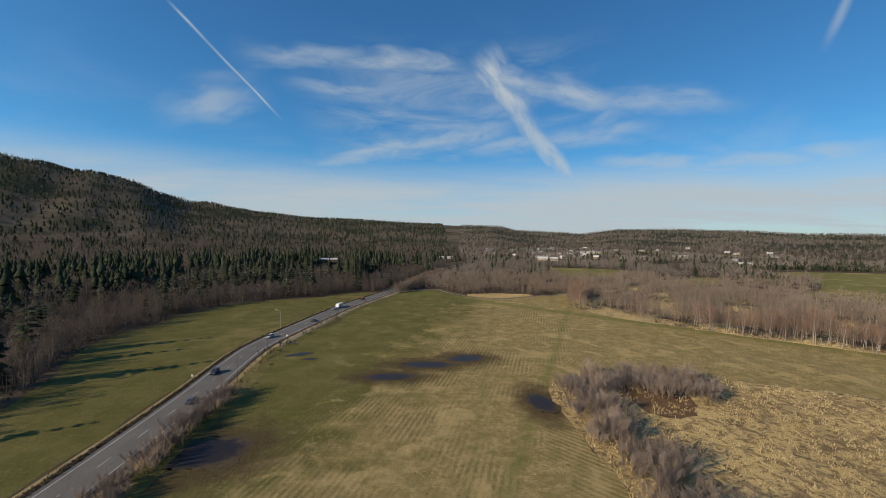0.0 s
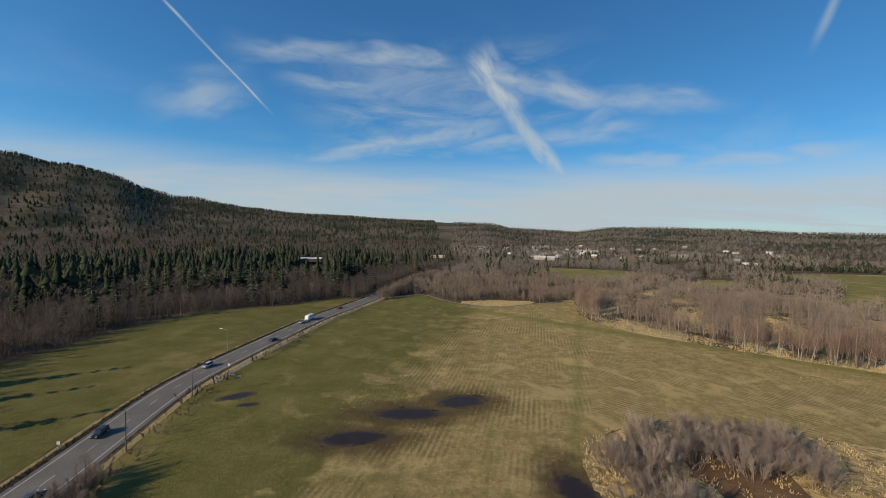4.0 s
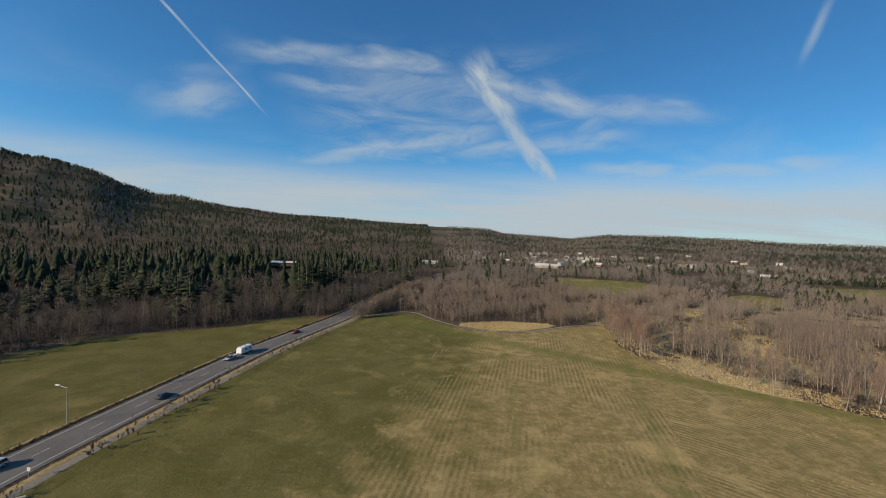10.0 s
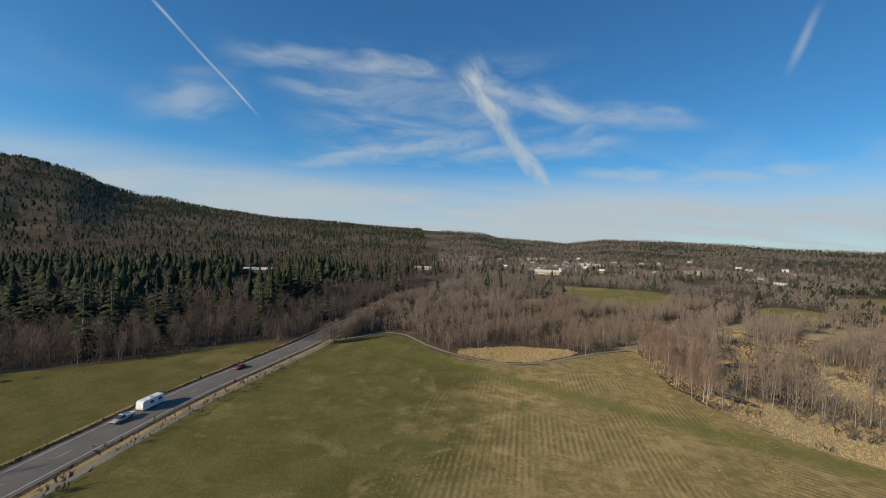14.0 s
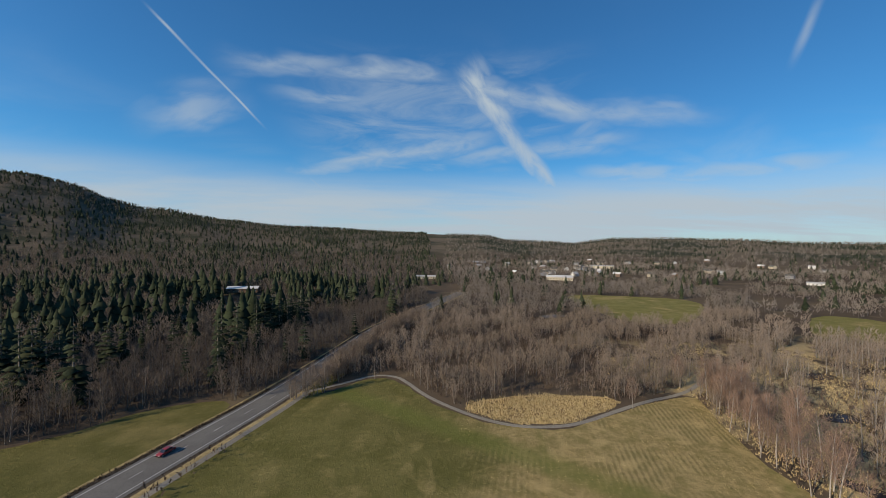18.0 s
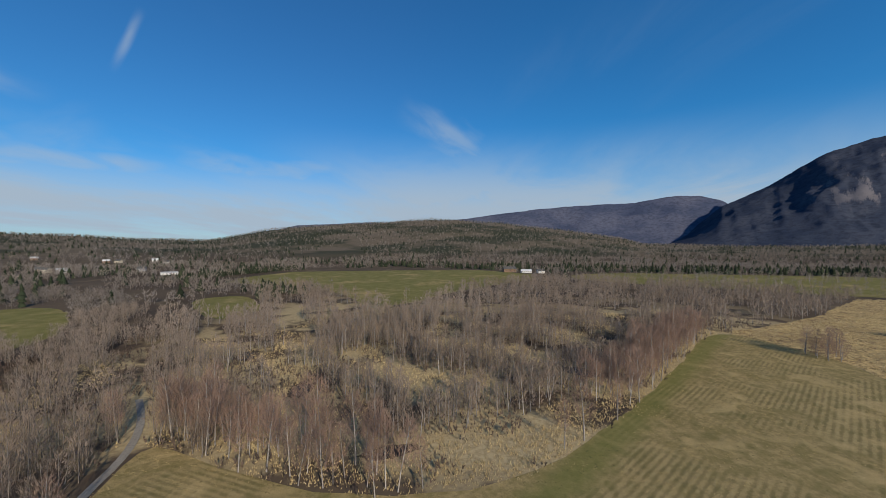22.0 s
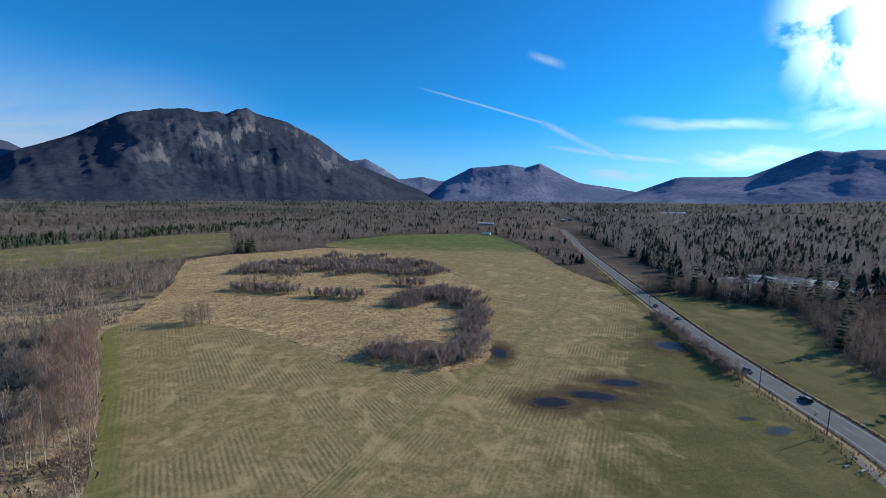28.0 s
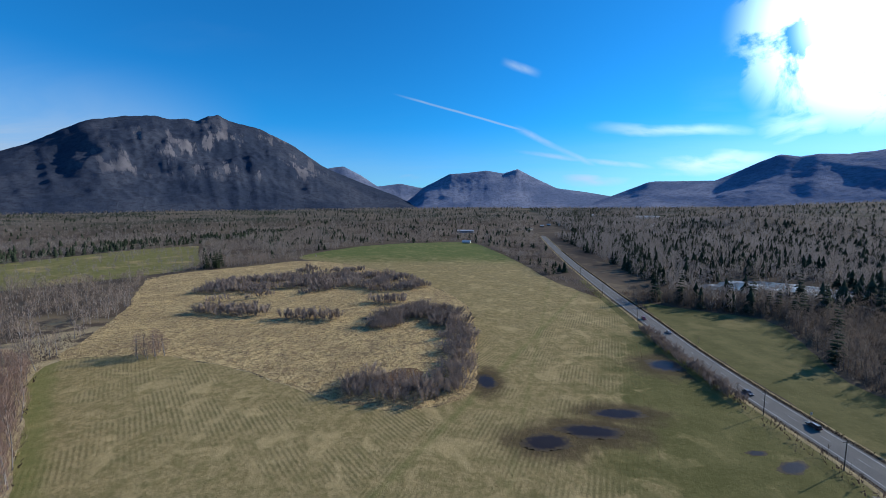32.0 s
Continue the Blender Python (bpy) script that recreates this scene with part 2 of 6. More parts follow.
# ---------------------------------------------------------------- materials
def material(name, colours, scales=(0.05, 1.5), rough=0.9, bump=0.3, metal=0.0, island=False, spread=0.35, spec=0.04, thin=0.0, vary=0.32, soft=0.0):
    """A surface of three colours mixed by coarse and fine noise, with relief."""
    m = bpy.data.materials.new(name)
    m.use_nodes = True
    N = Nodes(m.node_tree)
    at = N.add("ShaderNodeTexCoord").outputs["Object"]
    coarse = N.band(N.noise(at, scales[0], 5.0, 0.6), 0.5 - spread / 2, 0.5 + spread / 2)
    fine = N.noise(at, scales[1], 6.0, 0.65)
    colour = N.mix(coarse, rgb(*colours[0]), rgb(*colours[1]))
    colour = N.mix(N.band(fine, 0.45, 0.75), colour, rgb(*colours[2]))
    if island:
        own = N.add("ShaderNodeNewGeometry").outputs["Random Per Island"]
        colour = N.mix(1.0, colour, N.mix(own, rgb(1 - vary, 1 - vary, 1 - vary), rgb(1 + vary, 1 + vary * 0.95, 1 + vary * 0.9)), "MULTIPLY")
    else:
        own = N.add("ShaderNodeObjectInfo").outputs["Random"]
        colour = N.mix(1.0, colour, N.mix(own, rgb(0.8, 0.8, 0.8), rgb(1.18, 1.16, 1.14)), "MULTIPLY")
    shader = N.add("ShaderNodeBsdfPrincipled", {"Base Color": colour, "Roughness": rough, "Metallic": metal, "Specular IOR Level": spec})
    if soft:
        # a crown of fine twigs is lit like a soft mass, not like single blades
        own_way = N.add("ShaderNodeVectorMath", {0: N.add("ShaderNodeNewGeometry").outputs["Normal"], 3: 1.0 - soft}, operation="SCALE").outputs[0]
        mass = N.add("ShaderNodeVectorMath", {0: own_way, 1: (0.0, 0.0, soft)}, operation="ADD").outputs[0]
        N.put(N.add("ShaderNodeVectorMath", {0: mass}, operation="NORMALIZE").outputs[0], shader.inputs["Normal"])
    if bump:
        relief = N.add("ShaderNodeBump", {"Strength": bump, "Distance": 0.1, "Height": fine})
        N.put(relief.outputs[0], shader.inputs["Normal"])
    out = shader.outputs[0]
    if thin:
        glow = N.add("ShaderNodeBsdfTranslucent", {"Color": colour})
        out = N.add("ShaderNodeMixShader", {0: thin, 1: out, 2: glow.outputs[0]}).outputs[0]
    N.put(out, N.add("ShaderNodeOutputMaterial").inputs[0])
    return m


M_BARK = material("bark", ((0.19, 0.16, 0.135), (0.26, 0.225, 0.19), (0.11, 0.095, 0.08)), (0.6, 5.0))
M_TWIG = material("twigs", ((0.185, 0.138, 0.103), (0.235, 0.178, 0.135), (0.13, 0.10, 0.08)), (0.02, 0.4), bump=0, thin=0.25, soft=0.5)
M_TWIG_RED = material("red_twigs", ((0.28, 0.18, 0.13), (0.33, 0.225, 0.165), (0.19, 0.13, 0.10)), (0.02, 0.4), bump=0, thin=0.25, soft=0.5)
M_BIRCH = material("birch_bark", ((0.34, 0.305, 0.27), (0.25, 0.22, 0.195), (0.13, 0.115, 0.10)), (0.5, 2.5), bump=0.1)
M_NEEDLE = material("needles", ((0.026, 0.034, 0.017), (0.042, 0.048, 0.025), (0.016, 0.023, 0.013)), (0.03, 0.8), bump=0)
M_WOODS = material("far_bare_woods", ((0.27, 0.20, 0.145), (0.35, 0.27, 0.205), (0.195, 0.152, 0.118)), (0.006, 0.08), bump=0, thin=0.35, island=True, vary=0.14, soft=0.5)
M_PLAIN = material("grey_bare_woods", ((0.27, 0.215, 0.17), (0.335, 0.275, 0.22), (0.20, 0.165, 0.135)), (0.006, 0.08), bump=0, thin=0.5, island=True, vary=0.14, soft=0.5)
# darkened copy of M_WOODS: the western side's shade is put into its colours
M_WOODS_DIMMED = material("dimmed_bare_woods", ((0.148, 0.116, 0.090), (0.195, 0.156, 0.124), (0.105, 0.084, 0.071)), (0.006, 0.08), bump=0, thin=0.45, island=True, vary=0.16, soft=0.5)
M_RIVER_WOODS = material("grey_river_woods", ((0.215, 0.185, 0.165), (0.27, 0.235, 0.21), (0.16, 0.14, 0.126)), (0.006, 0.08), bump=0, thin=0.5, island=True, vary=0.14, soft=0.5)
# bark darkened likewise, for the dimmed western trees
M_BARK_DIMMED = material("dimmed_bark", ((0.13, 0.115, 0.10), (0.19, 0.17, 0.15), (0.08, 0.07, 0.062)), (0.6, 5.0))
M_UNDER = material("undergrowth", ((0.115, 0.082, 0.063), (0.165, 0.115, 0.08), (0.075, 0.058, 0.05)), (0.03, 0.3), bump=0, thin=0.35, island=True, vary=0.2, soft=0.5)
M_FAR_NEEDLE = material("far_needles", ((0.028, 0.036, 0.020), (0.046, 0.052, 0.030), (0.019, 0.027, 0.016)), (0.01, 0.2), bump=0, island=True)
M_SHRUB = material("shrub_twigs", ((0.25, 0.195, 0.16), (0.32, 0.25, 0.20), (0.17, 0.135, 0.115)), (0.05, 0.7), bump=0, thin=0.35, soft=0.5)
M_STUBBLE = material("stubble", ((0.43, 0.31, 0.135), (0.35, 0.255, 0.105), (0.50, 0.365, 0.165)), (0.05, 0.6), bump=0, island=True, thin=0.15, vary=0.2)
M_REED = material("dry_reeds", ((0.60, 0.45, 0.225), (0.48, 0.355, 0.175), (0.72, 0.56, 0.31)), (0.04, 0.6), bump=0, island=True, thin=0.4, vary=0.14, soft=0.45)
M_ASPHALT = material("asphalt", ((0.185, 0.165, 0.145), (0.22, 0.20, 0.175), (0.14, 0.128, 0.115)), (0.12, 3.0), rough=0.9, spec=0.1, bump=0.15)
M_LINE = material("road_paint", ((0.55, 0.53, 0.49), (0.45, 0.43, 0.40), (0.32, 0.31, 0.29)), (0.2, 2.0), bump=0.1)
M_GRAVEL = material("gravel", ((0.25, 0.22, 0.18), (0.30, 0.265, 0.215), (0.18, 0.155, 0.125)), (0.08, 1.6))
M_DITCH = material("dark_verge", ((0.075, 0.058, 0.042), (0.11, 0.085, 0.06), (0.05, 0.04, 0.03)), (0.1, 1.2))
M_BRAMBLE = material("brambles", ((0.045, 0.034, 0.024), (0.065, 0.048, 0.033), (0.032, 0.026, 0.019)), (0.1, 1.2), bump=0, island=True, thin=0.3)
M_VERGE = material("dry_verge", ((0.27, 0.205, 0.10), (0.19, 0.155, 0.065), (0.13, 0.095, 0.05)), (0.1, 1.0))
M_MUD = material("trampled_mud", ((0.10, 0.085, 0.06), (0.17, 0.15, 0.09), (0.07, 0.06, 0.045)), (0.1, 1.0))

# ---------------------------------------------------------------- plan of the valley
ROAD = [(60, 640), (24, 550), (-16, 454), (-29, 390), (-42, 335), (-52, 305), (-62, 275), (-68, 245), (-73, 218), (-78, 190), (-80, 172), (-79, 155), (-77, 138), (-75, 120), (-73, 90), (-72, 60), (-73, 0), (-72, -60), (-73, -130), (-74, -240), (-79, -380), (-87, -560), (-100, -800), (-125, -1100), (-170, -1400)]
FIELD = [(-42, 322), (-30, 336), (-19, 345), (-12, 355), (0, 356), (6, 348), (11, 338), (19, 327), (29, 317), (41, 310), (56, 309.5), (66, 313), (77, 319), (95, 328), (111, 333), (116, 330), (107, 307), (103, 291), (101, 276), (104, 262), (109, 247), (122, 234), (139, 217), (162, 198), (182, 182), (214, 158), (240, 138), (250, 122), (240, 113), (205, 105), (150, 118), (118, 132), (93, 142), (76, 146), (55, 144), (41, 134), (36, 122), (38, 100), (40, 60), (44, 20), (53, -25), (87, -80), (136, -136), (197, -198), (283, -244), (325, -262), (335, -320), (271, -491), (86, -560), (60, -500), (35, -414), (10, -320), (-10, -230), (-28, -125), (-45, -80), (-61, -40), (-61, 4), (-60, 48), (-60, 90), (-62, 120), (-64, 140), (-66, 160), (-65, 185), (-60, 216), (-55, 245), (-48, 275), (-40, 303)]
WEST_FIELD = [(-60, 336), (-76, 331), (-95, 308), (-112, 298), (-133, 290), (-148, 262), (-155, 238), (-152, 214), (-158, 190), (-148, 160), (-130, 130), (-121, 105), (-127, 85), (-138, 57), (-154, 6), (-138, -6), (-112, -19), (-86, -40), (-81, 0), (-81, 60), (-82, 90), (-84, 120), (-87, 150), (-89, 175), (-86, 192), (-81, 220), (-76, 247), (-70, 277), (-60, 306), (-52, 330)]
MARSH = [(283, -244), (197, -198), (136, -136), (87, -80), (53, -25), (44, 20), (40, 60), (38, 100), (36, 122), (41, 134), (55, 144), (76, 146), (93, 142), (118, 132), (150, 118), (205, 105), (240, 113), (250, 122), (274, 82), (313, 17), (350, -20), (412, -97), (381, -153), (340, -190), (315, -237)]
GREEN_NORTH = [(175, 620), (227, 616), (313, 578), (213, 463), (173, 462), (161, 490), (164, 556)]
GREEN_OVAL = [(321, 482), (355, 497), (376, 465), (306, 411), (274, 405), (256, 419)]
GREEN_EAST = [(490, 595), (770, 565), (850, 415), (790, 230), (640, 132), (432, 275), (345, 304), (320, 336), (400, 385), (468, 460)]
MEADOW_EAST = [(638, 125), (740, 20), (715, -160), (690, -356), (655, -468), (520, -300), (400, -165), (440, -80), (500, -10), (537, 68)]
OPEN_BOG = [(120, 277), (128, 263), (137, 243), (150, 231), (150, 212), (139, 219), (122, 236), (109, 249), (105, 262), (106, 277)]
OPEN_BOG_FAR = [(195, 369), (235, 372), (250, 355), (190, 318), (183, 296), (154, 288), (130, 284), (129, 300), (148, 325), (176, 345)]
OPENINGS = (FIELD, WEST_FIELD, MARSH, GREEN_NORTH, GREEN_OVAL, GREEN_EAST, MEADOW_EAST)

HILLS_AT = [-180, -150, -130, -110, -75, -49, -46.7, -43, -40.7, -34, -31.5, -26, -20, -12.3, -4, 4, 10, 12.6, 20, 22, 27, 35, 41, 46, 53, 60, 65, 76, 82, 92, 100, 108, 111, 122, 138, 150, 180]
HILLS_UP = [62, 62, 110, 280, 460, 415, 408, 376, 360, 240, 233, 190, 160, 150, 130, 122, 118, 85, 72, 62, 100, 100, 92, 78, 74, 150, 178, 218, 242, 212, 164, 105, 62, 50, 62, 60, 62]


def smooth(v):
    v = np.clip(v, 0, 1)
    return v * v * (3 - 2 * v)


def terrain(x, y):
    """Height of the land: a flat valley floor with low hills round it."""
    x, y = np.asarray(x, float), np.asarray(y, float)
    r = np.hypot(x, y - 150)
    bearing = np.degrees(np.arctan2(x, y - 150))
    hills = np.interp(bearing, HILLS_AT, HILLS_UP)
    z = hills * smooth((r - 800) / 2200) ** 1.15 * (1 - 0.5 * smooth((r - 3200) / 1200))
    wobble = np.sin(x * 0.011 + 1.3) * np.cos(y * 0.009) + 0.5 * np.sin(x * 0.027 + y * 0.021)
    z = z + hills * 0.025 * wobble * smooth((r - 900) / 800)
    z = z + 38 * np.exp(-(((x + 700) / 190) ** 2 + ((y + 930) / 150) ** 2))
    z = z + 10 * np.exp(-(((x + 152) / 45) ** 2 + ((y - 562) / 45) ** 2))
    return z


def inside(poly, x, y):
    """Which points lie in a polygon."""
    x, y = np.asarray(x), np.asarray(y)
    got = np.zeros(x.shape, bool)
    for (x0, y0), (x1, y1) in zip(poly, poly[1:] + poly[:1]):
        if y0 == y1:
            continue
        got ^= ((y0 > y) != (y1 > y)) & (x < (x1 - x0) * (y - y0) / (y1 - y0) + x0)
    return got


def gap_to(line, x, y):
    """Distance from points to a line of segments."""
    best = np.full(np.shape(x), 1e9)
    for (x0, y0), (x1, y1) in zip(line, line[1:]):
        dx, dy = x1 - x0, y1 - y0
        s = np.clip(((x - x0) * dx + (y - y0) * dy) / (dx * dx + dy * dy), 0, 1)
        best = np.minimum(best, np.hypot(x - x0 - s * dx, y - y0 - s * dy))
    return best


def smoothed(points, closed=False, rounds=2):
    """Corner cutting, so that plans have no sharp bends."""
    pts = [Vector(p) for p in points]
    for _ in range(rounds):
        out = []
        pairs = list(zip(pts, pts[1:] + ([pts[0]] if closed else [])))
        for a, b in pairs:
            out += [a.lerp(b, 0.25), a.lerp(b, 0.75)]
        pts = out if closed else [pts[0]] + out[1:-1] + [pts[-1]]
    return [tuple(p) for p in pts]


ROAD_LINE = smoothed(ROAD)


def tri_mesh(name, verts, tris):
    """A mesh of triangles from arrays."""
    mesh = bpy.data.meshes.new(name)
    verts, tris = np.asarray(verts, np.float32), np.asarray(tris, np.int32)
    mesh.vertices.add(len(verts))
    mesh.vertices.foreach_set("co", verts.ravel())
    mesh.loops.add(tris.size)
    mesh.loops.foreach_set("vertex_index", tris.ravel())
    mesh.polygons.add(len(tris))
    mesh.polygons.foreach_set("loop_start", np.arange(0, tris.size, 3, dtype=np.int32))
    mesh.polygons.foreach_set("loop_total", np.full(len(tris), 3, np.int32))
    mesh.update()
    return mesh


def piece(name, mesh, mat, parent=None, label=""):
    ob = new(name, mesh)
    if not mesh.materials:
        mesh.materials.append(mat)
    ob.parent = parent
    return tagged(ob, label)


def part(name, bm, mat, parent=None, label="", flat=True):
    mesh = bpy.data.meshes.new(name)
    bm.to_mesh(mesh)
    bm.free()
    if not flat:
        mesh.polygons.foreach_set("use_smooth", [True] * len(mesh.polygons))
    return piece(name, mesh, mat, parent, label)


def sheet(name, outline, z, mat, label, category, wobble=0.0, seed=0, step=6.0):
    """A sheet of ground with an uneven edge."""
    rng = random.Random(seed)
    edge = []
    for a, b in zip(outline, outline[1:] + outline[:1]):
        a, b = Vector(a), Vector(b)
        n = max(1, int((b - a).length / step))
        side = Vector((-(b - a).y, (b - a).x)).normalized()
        for k in range(n):
            edge.append(a.lerp(b, k / n) + side * rng.uniform(-wobble, wobble))
    bm = bmesh.new()
    face = bm.faces.new([bm.verts.new((p.x, p.y, z)) for p in edge])
    if face.normal.z < 0:
        face.normal_flip()
    bmesh.ops.triangulate(bm, faces=[face])
    for f in bm.faces:
        f.normal_update()
        if f.normal.z < 0:
            f.normal_flip()
    return tagged(part(name, bm, mat), label, category, kind="structure")


def ribbon(line, left, right, z, lift=0.0, start=0.0, end=1e9):
    """A strip along a line between two offsets to its right, seen from its start; returns a bmesh."""
    bm = bmesh.new()
    rows, run = [], 0.0
    for k, p in enumerate(line):
        a, c = Vector(line[max(k - 1, 0)]), Vector(line[min(k + 1, len(line) - 1)])
        if k:
            run += (Vector(p) - Vector(line[k - 1])).length
        if not start <= run <= end:
            continue
        d = (c - a).normalized()
        n = Vector((d.y, -d.x))
        rows.append([bm.verts.new((p[0] + n.x * o, p[1] + n.y * o, z + h)) for o, h in ((left, 0), ((left + right) / 2, lift), (right, 0))])
    for a, c in zip(rows, rows[1:]):
        for n in (0, 1):
            bm.faces.new((a[n], a[n + 1], c[n + 1], c[n])).normal_flip()
    bmesh.ops.recalc_face_normals(bm, faces=bm.faces)
    for f in bm.faces:
        if f.normal.z < 0:
            f.normal_flip()
    return bm


# ---------------------------------------------------------------- ground
def ground_material():
    m = bpy.data.materials.new("woodland_floor")
    m.use_nodes = True
    N = Nodes(m.node_tree)
    at = N.add("ShaderNodeTexCoord").outputs["Object"]
    big, mid, fine = N.noise(at, 0.004, 4.0), N.noise(at, 0.03, 6.0, 0.65), N.noise(at, 0.7, 6.0, 0.7)
    c = N.mix(N.band(big, 0.4, 0.6), rgb(0.085, 0.060, 0.042), rgb(0.125, 0.09, 0.06))
    xy = N.add("ShaderNodeSeparateXYZ", {"Vector": at})
    fen = N.math("MULTIPLY", N.band(xy.outputs["X"], 92.0, 118.0), N.math("MULTIPLY", N.band(xy.outputs["Y"], 440.0, 380.0), N.band(xy.outputs["Y"], 40.0, 90.0)))
    fen = N.math("MULTIPLY", fen, N.band(xy.outputs["X"], 420.0, 300.0))
    c = N.mix(N.math("MULTIPLY", N.band(N.math("ADD", mid, N.math("MULTIPLY", fen, 0.13)), 0.52, 0.64), N.math("ADD", 0.18, N.math("MULTIPLY", fen, 0.82))), c, N.mix(N.band(fine, 0.35, 0.65), rgb(0.32, 0.235, 0.125), rgb(0.52, 0.395, 0.21)))
    c = N.mix(N.band(mid, 0.44, 0.30), c, rgb(0.065, 0.056, 0.044))
    up = N.add("ShaderNodeSeparateXYZ", {"Vector": at}).outputs["Z"]
    stand = N.noise(at, 0.0035, 5.0, 0.6)
    canopy = N.mix(N.band(stand, 0.42, 0.58), rgb(0.048, 0.050, 0.030), rgb(0.15, 0.115, 0.08))
    c = N.mix(N.band(N.math("ADD", up, N.math("MULTIPLY", mid, 30.0)), 18.0, 45.0), c, canopy)
    c = N.mix(N.math("MULTIPLY", N.band(fine, 0.45, 0.75, 0.0, 0.6), N.math("SUBTRACT", 1.0, N.math("MULTIPLY", fen, 0.75))), c, rgb(0.08, 0.065, 0.045))
    shader = N.add("ShaderNodeBsdfPrincipled", {"Base Color": c, "Roughness": 0.95, "Specular IOR Level": 0.03})
    N.put(N.add("ShaderNodeBump", {"Strength": 0.6, "Distance": 0.5, "Height": mid}).outputs[0], shader.inputs["Normal"])
    N.put(shader.outputs[0], N.add("ShaderNodeOutputMaterial").inputs[0])
    return m


PUDDLES = [(13, 159, 7.5, 4.2, 0.25), (-3, 151, 10.0, 3.8, 0.0), (-16, 138, 9.0, 3.4, 0.1), (33, 117, 4.0, 6.5, 0.2), (-53, 90, 9.0, 6.5, 0.2)]


def field_material(name, rows=True, greener=0.0, tone=1.0):
    """Winter pasture: green grass, bleached swaths lying in rows, mud round the standing water."""
    m = bpy.data.materials.new(name)
    m.use_nodes = True
    N = Nodes(m.node_tree)
    at = N.add("ShaderNodeTexCoord").outputs["Object"]
    xyz = N.add("ShaderNodeSeparateXYZ", {"Vector": at})
    x, y = xyz.outputs["X"], xyz.outputs["Y"]
    big, mid = N.noise(at, 0.018, 4.0, 0.55), N.noise(at, 0.085, 5.0, 0.6)
    small, fine = N.noise(at, 0.5, 5.0, 0.7), N.noise(at, 3.0, 5.0, 0.75)
    green = N.mix(N.band(mid, 0.35, 0.65), rgb(0.114 * tone, 0.102 * tone, 0.030 * tone), rgb(0.158 * tone, 0.134 * tone, 0.045 * tone))
    green = N.mix(N.band(small, 0.50, 0.80, 0.0, 0.7), green, rgb(0.225, 0.172, 0.065))
    straw = N.mix(N.band(small, 0.35, 0.65), rgb(0.45, 0.315, 0.14), rgb(0.30, 0.215, 0.09))
    if rows:
        u = N.math("SUBTRACT", x, N.math("MULTIPLY", N.math("SUBTRACT", y, 180.0), 0.30))
        south = N.band(y, -190.0, -330.0)
        dry = N.math("ADD", N.band(u, -45.0, 40.0, -0.16, 0.56), N.math("SUBTRACT", big, 0.5))
        dry = N.math("ADD", dry, N.math("MULTIPLY", N.math("SUBTRACT", mid, 0.5), 0.9))
        dry = N.math("SUBTRACT", dry, N.math("MULTIPLY", south, 0.45))
        fac = N.band(dry, 0.0, 0.46)
        # swaths follow the long sides of the field: one way west of the wheel track, another way east of it
        track = N.math("ADD", N.dot(at, (0.924, -0.383, 0.0)), 15.5)

        def swaths(bearing):
            w = radians(bearing)
            flat = N.add("ShaderNodeCombineXYZ", {"X": N.dot(at, (math.cos(w), -math.sin(w), 0.0)), "Y": N.dot(at, (math.sin(w), math.cos(w), 0.0))}).outputs[0]
            bend = N.math("ADD", N.math("MULTIPLY", N.noise(at, 0.012, 1.0), 9.0), N.math("MULTIPLY", N.noise(flat, 0.4, 3.0), 2.6))
            run = N.math("ADD", N.math("MULTIPLY", N.dot(at, (math.cos(w), -math.sin(w), 0.0)), 2 * math.pi / 1.55), bend)
            return N.math("ADD", N.math("MULTIPLY", N.math("SINE", run), 0.5), 0.5)

        east = N.band(track, 4.0, 5.0)
        swath = N.math("ADD", N.math("MULTIPLY", swaths(16.0), N.math("SUBTRACT", 1.0, east)), N.math("MULTIPLY", swaths(133.0), east))
        where = N.math("MULTIPLY", N.band(N.noise(at, 0.035, 4.0), 0.44, 0.60), N.band(u, -22.0, 5.0))
        lines = N.math("MULTIPLY", N.band(swath, 0.45, 0.95), N.math("MULTIPLY", where, N.band(small, 0.40, 0.62, 0.0, 1.0)))
        c = N.mix(N.math("MULTIPLY", fac, N.band(N.noise(at, 0.22, 4.0, 0.65), 0.36, 0.62, 0.46, 0.90)), green, straw)
        c = N.mix(N.math("MULTIPLY", lines, 0.40), c, rgb(0.58, 0.43, 0.205))
        # shade in the gaps between swaths, painted as a darker colour
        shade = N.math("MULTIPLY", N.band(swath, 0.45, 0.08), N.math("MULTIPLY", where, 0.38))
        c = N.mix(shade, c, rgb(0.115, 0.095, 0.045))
        # bleached patches ten to twenty metres across
        worn = N.math("MULTIPLY", N.band(N.noise(at, 0.075, 3.0, 0.5, 0.8), 0.54, 0.68), N.band(u, -40.0, 15.0, 0.25, 1.0))
        c = N.mix(N.math("MULTIPLY", worn, N.band(small, 0.3, 0.65, 0.25, 0.75)), c, rgb(0.54, 0.38, 0.17))
        # wheel track along the field
        across = N.math("ABSOLUTE", track)
        c = N.mix(N.band(N.math("ADD", across, N.math("MULTIPLY", mid, 3.0)), 4.6, 0.6, 0.0, 0.42), c, rgb(0.13, 0.145, 0.035))
        second = N.math("ABSOLUTE", N.math("ADD", N.dot(at, (0.985, -0.174, 0.0)), 6.2))
        c = N.mix(N.band(N.math("ADD", second, N.math("MULTIPLY", mid, 3.0)), 3.8, 0.8, 0.0, 0.26), c, rgb(0.13, 0.145, 0.035))
        head = N.math("ABSOLUTE", N.math("SUBTRACT", N.dot(at, (0.631, 0.776, 0.0)), 254.0))
